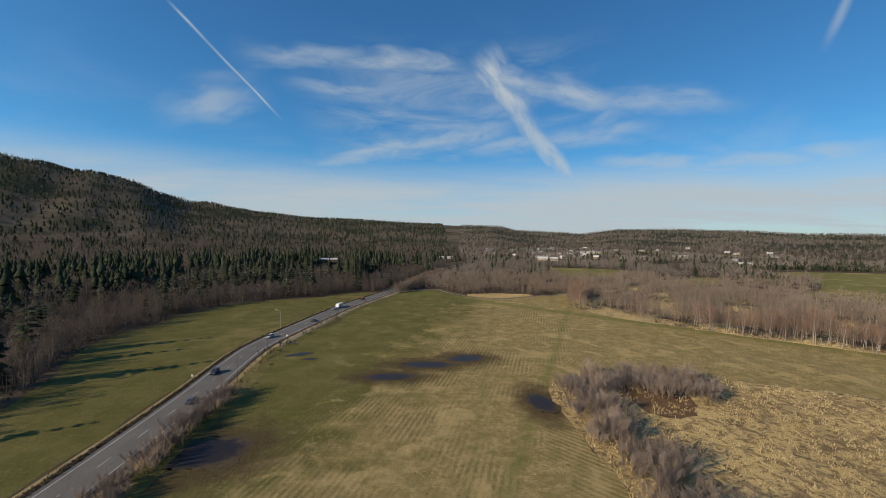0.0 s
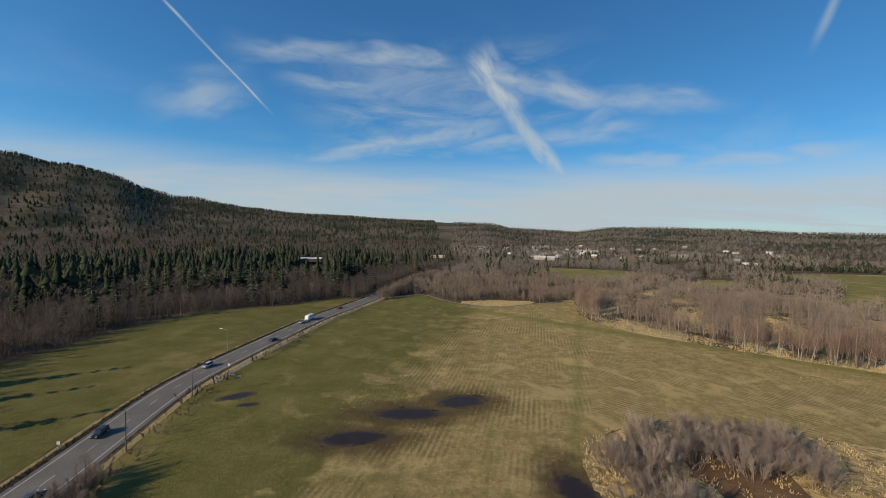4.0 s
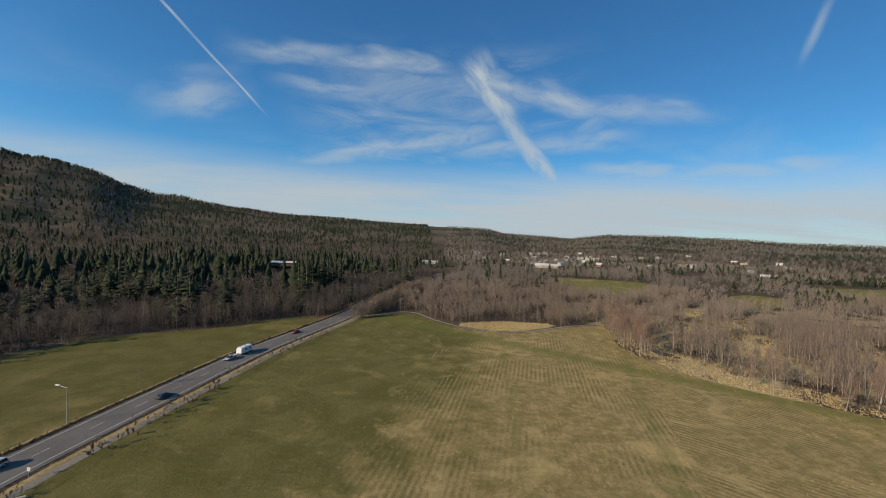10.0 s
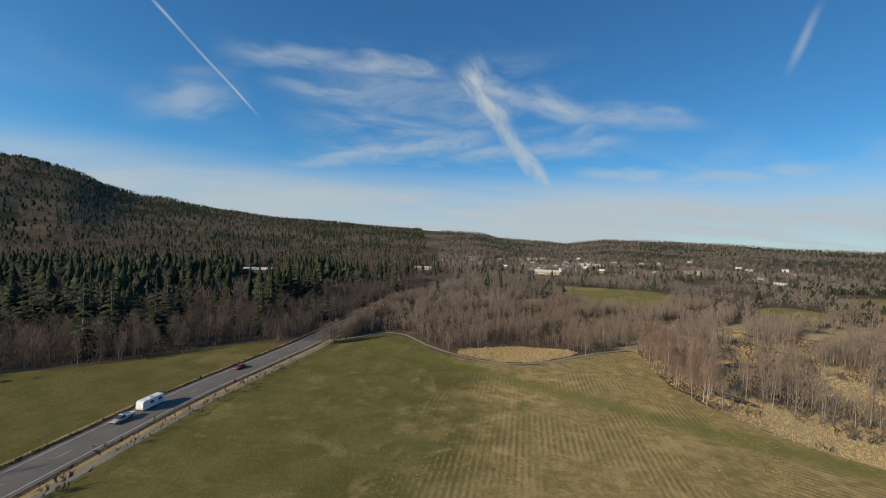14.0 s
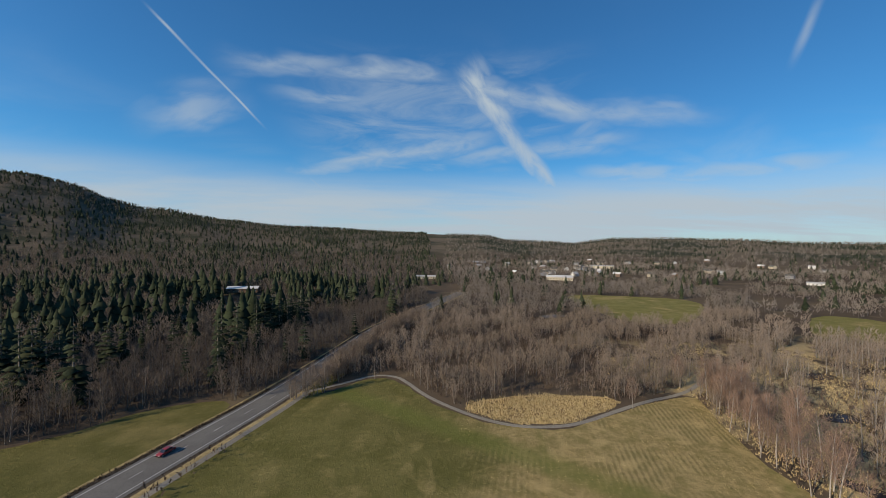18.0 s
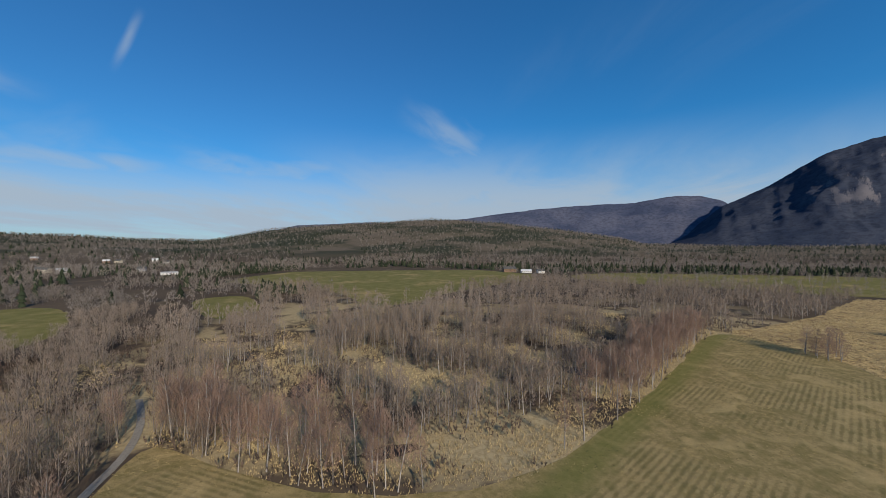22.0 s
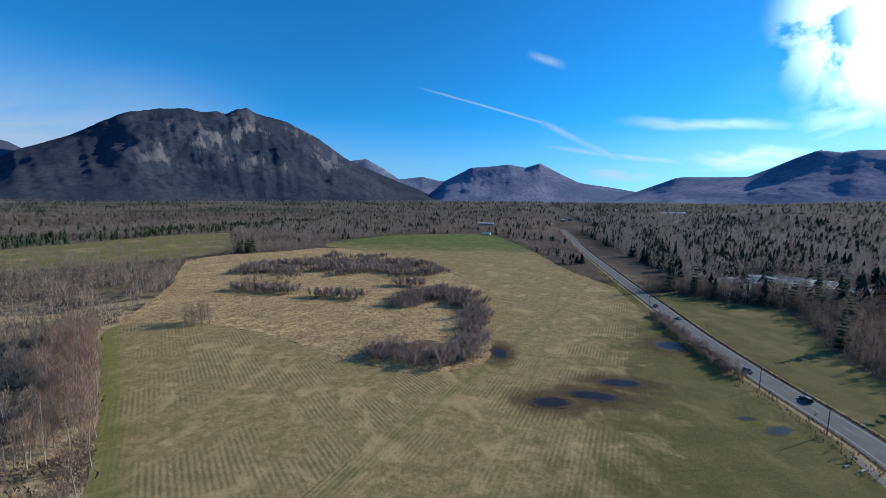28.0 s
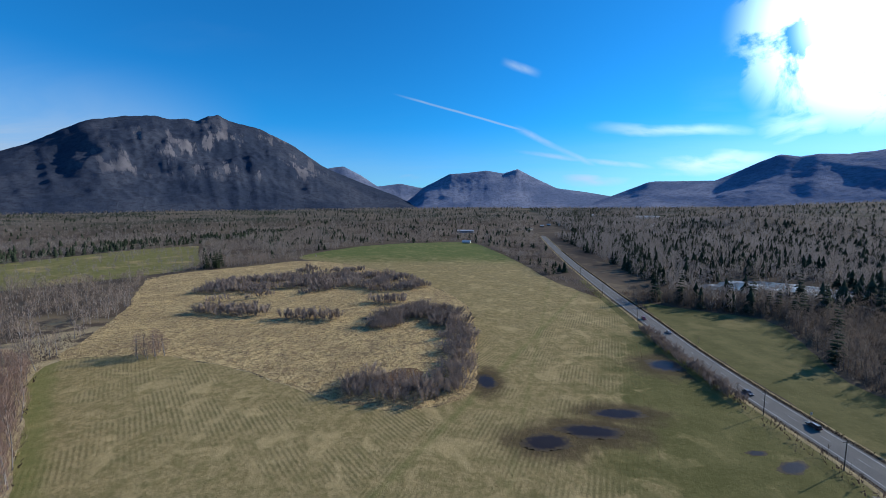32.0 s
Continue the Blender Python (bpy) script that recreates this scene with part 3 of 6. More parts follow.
        c = N.mix(N.band(N.math("ADD", head, N.math("MULTIPLY", mid, 4.0)), 10.0, 3.0, 0.0, 0.6), c, rgb(0.14, 0.15, 0.035))
        wet = None
        for px, py, rx, ry, a in PUDDLES:
            dx, dy = N.math("SUBTRACT", x, px), N.math("SUBTRACT", y, py)
            d = N.math("SQRT", N.math("ADD", N.math("POWER", N.math("DIVIDE", dx, rx * 2.1), 2.0), N.math("POWER", N.math("DIVIDE", dy, ry * 2.4), 2.0)))
            near = N.band(N.math("ADD", d, N.math("MULTIPLY", N.math("SUBTRACT", N.noise(at, 0.16, 5.0), 0.5), 1.1)), 1.35, 0.55)
            wet = near if wet is None else N.math("MAXIMUM", wet, near)
        c = N.mix(N.math("MULTIPLY", wet, 0.85), c, rgb(0.075, 0.048, 0.026))
        c = N.mix(N.math("MULTIPLY", south, 0.6), c, rgb(0.11, 0.15, 0.034))
    else:
        c = N.mix(N.band(N.math("ADD", big, N.math("MULTIPLY", mid, 0.4)), 0.70, 0.95, 0.0, 0.6 - greener), green, straw)
    clods = N.math("MULTIPLY", N.band(N.noise(at, 0.75, 3.0, 0.6), 0.60, 0.70), N.band(mid, 0.42, 0.6))
    c = N.mix(N.math("MULTIPLY", clods, 0.55), c, rgb(0.06, 0.058, 0.022))
    c = N.mix(N.band(fine, 0.4, 0.8, 0.0, 0.45), c, rgb(0.14, 0.12, 0.04))
    shader = N.add("ShaderNodeBsdfPrincipled", {"Base Color": c, "Roughness": 0.95, "Specular IOR Level": 0.06})
    relief = N.math("ADD", N.math("MULTIPLY", small, 0.6), N.math("MULTIPLY", fine, 0.3))
    N.put(N.add("ShaderNodeBump", {"Strength": 0.8, "Distance": 0.5, "Height": relief}).outputs[0], shader.inputs["Normal"])
    N.put(shader.outputs[0], N.add("ShaderNodeOutputMaterial").inputs[0])
    return m


def water_material():
    """Dark standing water that runs out into wet mud; the pool is a unit disc in its own space."""
    m = bpy.data.materials.new("still_water")
    m.use_nodes = True
    N = Nodes(m.node_tree)
    coord = N.add("ShaderNodeTexCoord").outputs["Object"]
    at = N.add("ShaderNodeNewGeometry").outputs["Position"]
    c = N.mix(N.noise(at, 0.2, 4.0), rgb(0.022, 0.017, 0.020), rgb(0.042, 0.032, 0.028))
    water = N.add("ShaderNodeBsdfPrincipled", {"Base Color": c, "Roughness": 0.28, "IOR": 1.15})
    N.put(N.add("ShaderNodeBump", {"Strength": 0.08, "Distance": 0.02, "Height": N.noise(at, 2.0, 3.0)}).outputs[0], water.inputs["Normal"])
    mud = N.add("ShaderNodeBsdfPrincipled", {"Base Color": N.mix(N.noise(at, 0.9, 5.0), rgb(0.055, 0.038, 0.024), rgb(0.12, 0.085, 0.042)), "Roughness": 0.85, "Specular IOR Level": 0.15})
    d = N.math("SQRT", N.dot(coord, coord))
    shore = N.band(N.math("ADD", d, N.math("MULTIPLY", N.math("SUBTRACT", N.noise(at, 0.55, 6.0, 0.7), 0.5), 1.0)), 0.98, 0.58)
    N.put(N.add("ShaderNodeMixShader", {0: shore, 1: mud.outputs[0], 2: water.outputs[0]}).outputs[0], N.add("ShaderNodeOutputMaterial").inputs[0])
    return m


def build_ground():
    rings = [0, 60, 120, 200, 300, 400, 500, 620, 750, 850, 950, 1050, 1150, 1250, 1350, 1450, 1550, 1650, 1750, 1850, 1950, 2050, 2150, 2300, 2450, 2600, 2800, 3000, 3200, 3500, 3800, 4200, 4800]
    n = 240
    verts, tris = [], []
    for r in rings:
        for k in range(n):
            a = 2 * math.pi * k / n
            verts.append((r * math.sin(a), 150 + r * math.cos(a)))
    v = np.array(verts)
    z = terrain(v[:, 0], v[:, 1])
    for i in range(len(rings) - 1):
        for k in range(n):
            a, b, c, d = i * n + k, i * n + (k + 1) % n, (i + 1) * n + (k + 1) % n, (i + 1) * n + k
            tris += [(a, c, b), (a, d, c)] if i else [(a, d, c)]
    mesh = tri_mesh("ground", np.c_[v, z], tris)
    mesh.polygons.foreach_set("use_smooth", [True] * len(mesh.polygons))
    tagged(piece("ground", mesh, ground_material()), "brown winter valley floor rising to wooded hills", "ground", kind="structure")


build_ground()
M_FIELD = field_material("mown_pasture")
M_GREEN = field_material("green_pasture", rows=False, greener=0.25, tone=0.92)
# brighter, strawier copy of the green pasture for the outlying fields
M_GREEN_BRIGHT = field_material("bright_green_pasture", rows=False, greener=-0.35, tone=1.45)
def bog_material():
    """Matted dry reeds: gold swaths, brown hollows and dark runnels."""
    m = bpy.data.materials.new("bog_grass")
    m.use_nodes = True
    N = Nodes(m.node_tree)
    at = N.add("ShaderNodeTexCoord").outputs["Object"]
    big, mid, fine = N.noise(at, 0.035, 4.0), N.noise(at, 0.22, 5.0, 0.65, 1.2), N.noise(at, 1.3, 5.0, 0.7)
    c = N.mix(N.band(big, 0.4, 0.6), rgb(0.60, 0.42, 0.185), rgb(0.46, 0.32, 0.145))
    c = N.mix(N.band(mid, 0.48, 0.60, 0.0, 0.85), c, rgb(0.26, 0.17, 0.085))
    tussock = N.noise(at, 0.55, 4.0, 0.7, 0.6)
    c = N.mix(N.band(tussock, 0.52, 0.60, 0.0, 0.7), c, rgb(0.14, 0.095, 0.052))
    c = N.mix(N.band(fine, 0.50, 0.72, 0.0, 0.7), c, rgb(0.30, 0.22, 0.115))
    runnel = N.band(N.math("ABSOLUTE", N.math("SUBTRACT", N.noise(at, 0.045, 3.0, 0.5, 0.8), 0.5)), 0.016, 0.004)
    c = N.mix(N.math("MULTIPLY", runnel, N.band(fine, 0.35, 0.6, 0.0, 0.6)), c, rgb(0.10, 0.075, 0.045))
    shader = N.add("ShaderNodeBsdfPrincipled", {"Base Color": c, "Roughness": 0.95, "Specular IOR Level": 0.03})
    N.put(N.add("ShaderNodeBump", {"Strength": 0.9, "Distance": 0.7, "Height": N.math("ADD", mid, N.math("ADD", tussock, N.math("MULTIPLY", fine, 0.5)))}).outputs[0], shader.inputs["Normal"])
    N.put(shader.outputs[0], N.add("ShaderNodeOutputMaterial").inputs[0])
    return m


M_BOG = bog_material()
M_WATER = water_material()
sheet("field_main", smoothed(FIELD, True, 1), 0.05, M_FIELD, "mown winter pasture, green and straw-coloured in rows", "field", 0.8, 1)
sheet("field_west", smoothed(WEST_FIELD, True, 1), 0.05, M_GREEN, "short green pasture beyond the road", "field", 0.8, 2)
sheet("field_north", smoothed(GREEN_NORTH, True, 2), 0.05, M_GREEN_BRIGHT, "bright green field among bare woods", "field", 1.0, 3)
sheet("field_oval", smoothed(GREEN_OVAL, True, 2), 0.05, M_GREEN_BRIGHT, "small oval green clearing in the woods", "field", 1.0, 4)
sheet("field_east", smoothed(GREEN_EAST, True, 1), 0.05, M_GREEN_BRIGHT, "wide green field before the hedge", "field", 1.0, 5)
sheet("meadow_east", smoothed(MEADOW_EAST, True, 1), 0.05, M_GREEN_BRIGHT, "green meadow with young trees", "field", 1.0, 6)
sheet("marsh", smoothed(MARSH, True, 1), 0.04, M_BOG, "tan marsh of dry reed grass", "marsh", 1.5, 7)


sheet("bare_patch", smoothed([(60, 128), (72, 133), (84, 128), (80, 112), (68, 104), (62, 112)], True, 2), 0.07, material("dead_bracken", ((0.12, 0.07, 0.04), (0.17, 0.10, 0.055), (0.08, 0.05, 0.032)), (0.15, 1.4)), "red-brown dead bracken on the reed island", "ground", 1.2, 8, 2.0)


def pool(px, py, rx, ry, a, seed, name="puddle", label="dark standing water lying in the pasture"):
    rng = random.Random(seed)
    wave = [(rng.uniform(0, 6.3), rng.uniform(0.02, 0.07)) for _ in range(5)]
    pts = []
    for k in range(120):
        t = 2 * math.pi * k / 120
        r = 1 + 0.05 * math.sin(17 * t + wave[0][0]) + 0.04 * math.sin(23 * t + wave[1][0]) + sum(w * math.sin((n + 2) * t + ph) for n, (ph, w) in enumerate(wave))
        pts.append((r * math.cos(t), r * math.sin(t)))
    ob = sheet(name, pts, 0.0, M_WATER, label, "water")
    ob.matrix_basis = Matrix.Translation((px, py, 0.09)) @ Matrix.Rotation(a, 4, "Z") @ Matrix.Diagonal((rx * 1.12, ry * 1.12, 1, 1))
    return ob


for n, p in enumerate(PUDDLES):
    pool(*p, seed=30 + n)
for n, p in enumerate(((208, 206, 12, 6, 0.9), (178, 218, 7, 4, 0.8), (117, 276, 2.4, 6, 0.5), (152, 313, 6, 3.5, 0.2), (187, 352, 7, 4, 0.3), (108, 30, 9, 5, 0.2), (118, 493, 12, 7, 0.4))):
    pool(*p, seed=60 + n, name="bog_pool", label="dark bog water between bare trees")

# ---------------------------------------------------------------- road
ROAD_FINE = smoothed(ROAD_LINE, rounds=1)
tagged(part("road", ribbon(ROAD_FINE, -5.6, 5.6, 0.16, 0.08), M_ASPHALT), "grey asphalt two-lane country highway", "road", kind="structure")
M_STRIP = material("bleached_verge", ((0.40, 0.30, 0.15), (0.30, 0.225, 0.105), (0.18, 0.135, 0.07)), (0.15, 1.2))
tagged(part("verge_west", ribbon(ROAD_FINE, 5.6, 7.3, 0.10, 0.05), M_DITCH), "dark bramble verge beside the road", "verge", kind="structure")
tagged(part("verge_west_dry", ribbon(ROAD_FINE, 7.3, 8.4, 0.09, 0.03), M_STRIP), "strip of bleached grass beside the brambles", "verge", kind="structure")
tagged(part("verge_east", ribbon(ROAD_FINE, -6.9, -5.6, 0.10, -0.04), M_DITCH), "dark ditch beside the road", "verge", kind="structure")
tagged(part("verge_dry", ribbon(ROAD_FINE, -8.7, -6.9, 0.12, 0.05), M_STRIP), "strip of dry grass beside the ditch", "verge", kind="structure")
tagged(part("farm_track", ribbon(ROAD_FINE, -10.8, -8.7, 0.11, 0.02, 310, 490), M_GRAVEL), "grey gravel farm track along the road", "track", kind="structure")
tagged(part("verge_field", ribbon(ROAD_FINE, -15.0, -8.7, 0.08, 0.03, 290, 800), M_GREEN), "short green grass beside the farm track", "verge", kind="structure")
for side in (-4.3, 4.3):
    tagged(part("edge_line", ribbon(ROAD_FINE, side - 0.11, side + 0.11, 0.20 + 0.02, 0.004), M_LINE), "white painted edge line on the asphalt", "road marking", kind="structure")


def along_road(run, off=0.0):
    """A place and heading so far along the road from its north end."""
    for p, q in zip(ROAD_FINE, ROAD_FINE[1:]):
        p, q = Vector(p), Vector(q)
        if run <= (q - p).length:
            d = (q - p).normalized()
            return p + d * run + Vector((d.y, -d.x)) * -off, d
        run -= (q - p).length
    return q, d


def run_at(y):
    """How far along the road it crosses that y."""
    run = 0.0
    for (x0, y0), (x1, y1) in zip(ROAD_FINE, ROAD_FINE[1:]):
        step = math.hypot(x1 - x0, y1 - y0)
        if y0 >= y >= y1:
            return run + step * (y0 - y) / (y0 - y1)
        run += step
    return run


def plate(bm, cx, cy, d, length, width, z):
    n = Vector((d.y, -d.x))
    c = Vector((cx, cy))
    bm.faces.new([bm.verts.new((*(c + d * a * length / 2 + n * s * width / 2), z)) for a, s in ((-1, 1), (1, 1), (1, -1), (-1, -1))])


for k in range(70):
    at, d = along_road(150 + k * 12.2)
    bm = bmesh.new()
    plate(bm, at.x, at.y, d, 3.6, 0.16, 0.262)
    bmesh.ops.recalc_face_normals(bm, faces=bm.faces)
    tagged(part("centre_dash", bm, M_LINE), "white painted dash in the middle of the road", "road marking", kind="structure")

TRAIL = [(-34, 340), (-19, 350), (-8, 360), (2, 358), (8, 348), (13, 338), (21, 327.5), (31, 317.5), (42, 311), (56, 310.5), (66, 314), (77, 320), (95, 329), (111, 334), (126, 344), (140, 358)]
tagged(part("trail", ribbon(smoothed(TRAIL), -0.9, 0.9, 0.13, 0.03), M_GRAVEL), "grey gravel trail curving round the reeds", "trail", kind="structure")
for n, p in enumerate(((-57, 163, 5.0, 2.2, 0.5), (-51, 157, 3.0, 1.2, 0.2))):
    pool(*p, seed=80 + n, name="muddy_puddle", label="shallow muddy water at the field entrance")

# ---------------------------------------------------------------- mountains
def mountain_material(name, forest, rock, bare):
    m = bpy.data.materials.new(name)
    m.use_nodes = True
    N = Nodes(m.node_tree)
    at = N.add("ShaderNodeTexCoord").outputs["Object"]
    slope = N.add("ShaderNodeSeparateXYZ", {"Vector": N.add("ShaderNodeNewGeometry").outputs["Normal"]}).outputs["Z"]
    grain, tone = N.noise(at, 0.03, 6.0, 0.7), N.noise(at, 0.002, 5.0, 0.6)
    # the forest colours passed in already hold a blue haze tint
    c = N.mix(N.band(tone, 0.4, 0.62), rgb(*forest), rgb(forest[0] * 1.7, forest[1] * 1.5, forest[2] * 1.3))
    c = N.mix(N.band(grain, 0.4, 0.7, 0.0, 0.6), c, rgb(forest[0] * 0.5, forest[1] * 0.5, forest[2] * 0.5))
    high = N.add("ShaderNodeSeparateXYZ", {"Vector": at}).outputs["Z"]
    heart = N.add("ShaderNodeVectorMath", {"Vector": at}, operation="NORMALIZE").outputs[0]
    streak = N.add("ShaderNodeCombineXYZ", {"X": N.math("MULTIPLY", N.dot(heart, (1.0, 0.0, 0.0)), 3800.0), "Y": N.math("MULTIPLY", N.dot(heart, (0.0, 1.0, 0.0)), 3800.0), "Z": N.math("MULTIPLY", high, 0.30)}).outputs[0]
    crag = N.math("ADD", N.noise(streak, 0.0125, 8.0, 0.72), N.math("MULTIPLY", N.math("SUBTRACT", N.noise(at, 0.0028, 2.0), 0.5), 0.8))
    crag = N.math("ADD", crag, N.math("MULTIPLY", N.math("SUBTRACT", 0.75, slope), 0.25))
    belt = N.math("MULTIPLY", N.band(high, 230.0, 380.0), N.band(high, 900.0, 640.0, 0.25, 1.0))
    w = radians(140)
    belt = N.math("MULTIPLY", belt, N.band(N.dot(heart, (math.sin(w), math.cos(w), 0.0)), 0.955, 0.985))
    c = N.mix(N.math("MULTIPLY", N.band(crag, bare, bare + 0.09), belt), c, N.mix(grain, rgb(*rock), rgb(rock[0] * 0.6, rock[1] * 0.6, rock[2] * 0.6)))
    shader = N.add("ShaderNodeBsdfPrincipled", {"Base Color": c, "Roughness": 0.95, "Specular IOR Level": 0.0})
    trees = N.noise(at, 0.09, 4.0, 0.7)
    face = N.add("ShaderNodeVectorMath", {0: N.add("ShaderNodeNewGeometry").outputs["Normal"], 3: 0.5}, operation="SCALE").outputs[0]
    canopy = N.add("ShaderNodeVectorMath", {0: N.add("ShaderNodeVectorMath", {0: face, 1: (0.0, 0.0, 0.5)}, operation="ADD").outputs[0]}, operation="NORMALIZE").outputs[0]
    N.put(N.add("ShaderNodeBump", {"Strength": 0.7, "Distance": 7.0, "Normal": canopy, "Height": N.math("ADD", grain, N.math("MULTIPLY", trees, 0.7))}).outputs[0], shader.inputs["Normal"])
    N.put(shader.outputs[0], N.add("ShaderNodeOutputMaterial").inputs[0])
    return m


def ridge(name, label, mat, at, elevation, far, deep, rough, seed, steps=(220, 60), eye=60.0, sharp=1.0):
    """A mountain: its crest stands at a distance and rises by degrees of elevation over bearings; gullies run down its face."""
    nb, nd = steps
    lo, hi = at[0], at[-1]
    verts = []
    for i in range(nb):
        bearing = lo + (hi - lo) * i / (nb - 1)
        crest = eye + far * math.tan(radians(float(np.interp(bearing, at, elevation))))
        ends = min(1.0, 6 * min(i, nb - 1 - i) / nb + 0.02)
        crest *= ends
        broad = ends * (eye + far * math.tan(radians(float(np.mean(np.interp([bearing + k for k in range(-5, 6)], at, elevation))))))
        a = radians(bearing)
        for j in range(nd):
            s = j / (nd - 1) * 1.35
            r = far - deep + deep * s
            x, y = r * math.sin(a), 150 + r * math.cos(a)
            body = s ** (1.15 * sharp) if s <= 1 else max(0.0, 1 - (s - 1) * 1.5)
            level = broad + (crest - broad) * min(1.0, s) ** 4
            gully = 1 - abs(noise.fractal(Vector((x * 0.0013 + seed, y * 0.0013, seed)), 1.0, 2.0, 5)) * 1.6
            spur = 1 - 2 * abs(noise.noise(Vector((bearing * 0.42 + seed, s * 0.7, seed))))
            wear = (gully - 0.55) * rough * crest * math.sin(min(s, 1) * math.pi) ** 0.7 * (0.35 + s) + spur * rough * 0.18 * crest * math.sin(min(s, 1) * math.pi)
            rib = (1 - 2.4 * abs(noise.noise(Vector((bearing * 0.95 + 3 * seed, s * 1.1, seed))))) * rough * 0.13 * crest * max(0.0, math.sin(min(s, 1) * math.pi)) * min(1.0, 1.6 * s)
            crag = rib + 0.007 * crest * noise.fractal(Vector((x * 0.02, y * 0.02, seed)), 1.0, 2.0, 4)
            top = rough * 0.035 * crest * noise.fractal(Vector((bearing * 1.5, seed, 0.0)), 1.0, 2.0, 5) * min(1, s)
            verts.append((x, y, max(body * level + wear + crag + top - 4, -5)))
    tris = []
    for i in range(nb - 1):
        for j in range(nd - 1):
            p = i * nd + j
            tris += [(p, p + 1, p + nd), (p + 1, p + nd + 1, p + nd)]
    mesh = tri_mesh(name, verts, tris)
    mesh.polygons.foreach_set("use_smooth", [True] * len(mesh.polygons))
    return tagged(piece(name, mesh, mat), label, "mountain", kind="structure")


# dark forest with the blue of hazy air mixed into its colour
M_SI = mountain_material("hazed_forest_and_crag", (0.046, 0.056, 0.080), (0.27, 0.235, 0.225), 0.545)
# pale blue of the far ranges is distance haze put into the base colour
M_RANGE = mountain_material("hazed_wooded_range", (0.165, 0.19, 0.265), (0.2, 0.24, 0.32), 0.80)
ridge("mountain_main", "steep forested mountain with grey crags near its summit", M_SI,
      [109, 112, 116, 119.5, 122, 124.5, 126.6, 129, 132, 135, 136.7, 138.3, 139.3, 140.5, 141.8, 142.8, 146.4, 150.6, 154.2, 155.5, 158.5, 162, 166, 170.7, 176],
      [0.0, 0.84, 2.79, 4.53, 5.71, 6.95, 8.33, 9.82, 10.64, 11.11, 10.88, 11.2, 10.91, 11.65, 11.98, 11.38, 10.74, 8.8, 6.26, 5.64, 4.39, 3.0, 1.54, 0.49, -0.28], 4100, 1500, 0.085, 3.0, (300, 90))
# slate blue stands in for the air between; the haze is painted on
M_EAST = mountain_material("hazed_eastern_ridge", (0.08, 0.092, 0.135), (0.2, 0.2, 0.22), 0.9)
ridge("range_east", "long forested ridge behind the valley, blued by painted haze", M_EAST,
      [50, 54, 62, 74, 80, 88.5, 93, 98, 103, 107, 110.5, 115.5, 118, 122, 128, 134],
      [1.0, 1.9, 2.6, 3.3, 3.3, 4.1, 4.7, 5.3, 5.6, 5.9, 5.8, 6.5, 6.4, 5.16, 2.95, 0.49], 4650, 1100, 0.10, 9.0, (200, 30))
ridge("range_south_far", "far mountains in the gap, paled by painted haze", M_RANGE, [148, 152, 155.5, 157.5, 160, 162.3, 164, 165.7, 168.2, 170.8, 175, 180],
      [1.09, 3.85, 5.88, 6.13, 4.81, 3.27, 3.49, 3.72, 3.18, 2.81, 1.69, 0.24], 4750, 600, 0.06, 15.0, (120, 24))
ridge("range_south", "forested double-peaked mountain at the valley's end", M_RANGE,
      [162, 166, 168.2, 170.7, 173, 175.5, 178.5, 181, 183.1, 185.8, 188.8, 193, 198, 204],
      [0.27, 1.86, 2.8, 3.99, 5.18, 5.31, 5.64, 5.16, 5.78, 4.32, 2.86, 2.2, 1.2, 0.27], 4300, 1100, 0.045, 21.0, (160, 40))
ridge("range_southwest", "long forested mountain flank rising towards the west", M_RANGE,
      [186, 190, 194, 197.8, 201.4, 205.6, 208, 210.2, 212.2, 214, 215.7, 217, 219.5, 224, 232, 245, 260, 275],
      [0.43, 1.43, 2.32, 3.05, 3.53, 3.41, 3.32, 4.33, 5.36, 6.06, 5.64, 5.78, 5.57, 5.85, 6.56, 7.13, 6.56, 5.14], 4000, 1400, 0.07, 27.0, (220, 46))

# ---------------------------------------------------------------- plants
class Bits:
    """Collects triangles."""

    def __init__(self):
        self.v, self.t = [], []

    def tube(self, p, q, r0, r1, n=4):
        p, q = Vector(p), Vector(q)
        d = (q - p).normalized()
        a = d.orthogonal().normalized()
        b = d.cross(a)
        k = len(self.v)
        for c, r in ((p, r0), (q, r1)):
            for i in range(n):
                w = 2 * math.pi * i / n
                self.v.append(tuple(c + (a * math.cos(w) + b * math.sin(w)) * r))
        for i in range(n):
            j = (i + 1) % n
            self.t += [(k + i, k + j, k + n + j), (k + i, k + n + j, k + n + i)]

    def spike(self, p, d, length, wide, side=None):
        p, d = Vector(p), Vector(d).normalized()
        s = (Vector(side) if side else d.orthogonal()).normalized() * wide / 2
        k = len(self.v)
        self.v += [tuple(p - s), tuple(p + s), tuple(p + d * length)]
        self.t.append((k, k + 1, k + 2))

    def arrays(self):
        return np.array(self.v, np.float32).reshape(-1, 3), np.array(self.t, np.int32).reshape(-1, 3)


def turned(rng, d, angle):
    """A way that leans off d by an angle, to any side."""
    d = Vector(d).normalized()
    side = d.orthogonal().normalized()
    side.rotate(Matrix.Rotation(rng.uniform(0, 2 * math.pi), 3, d))
    return (d * math.cos(angle) + side * math.sin(angle)).normalized()


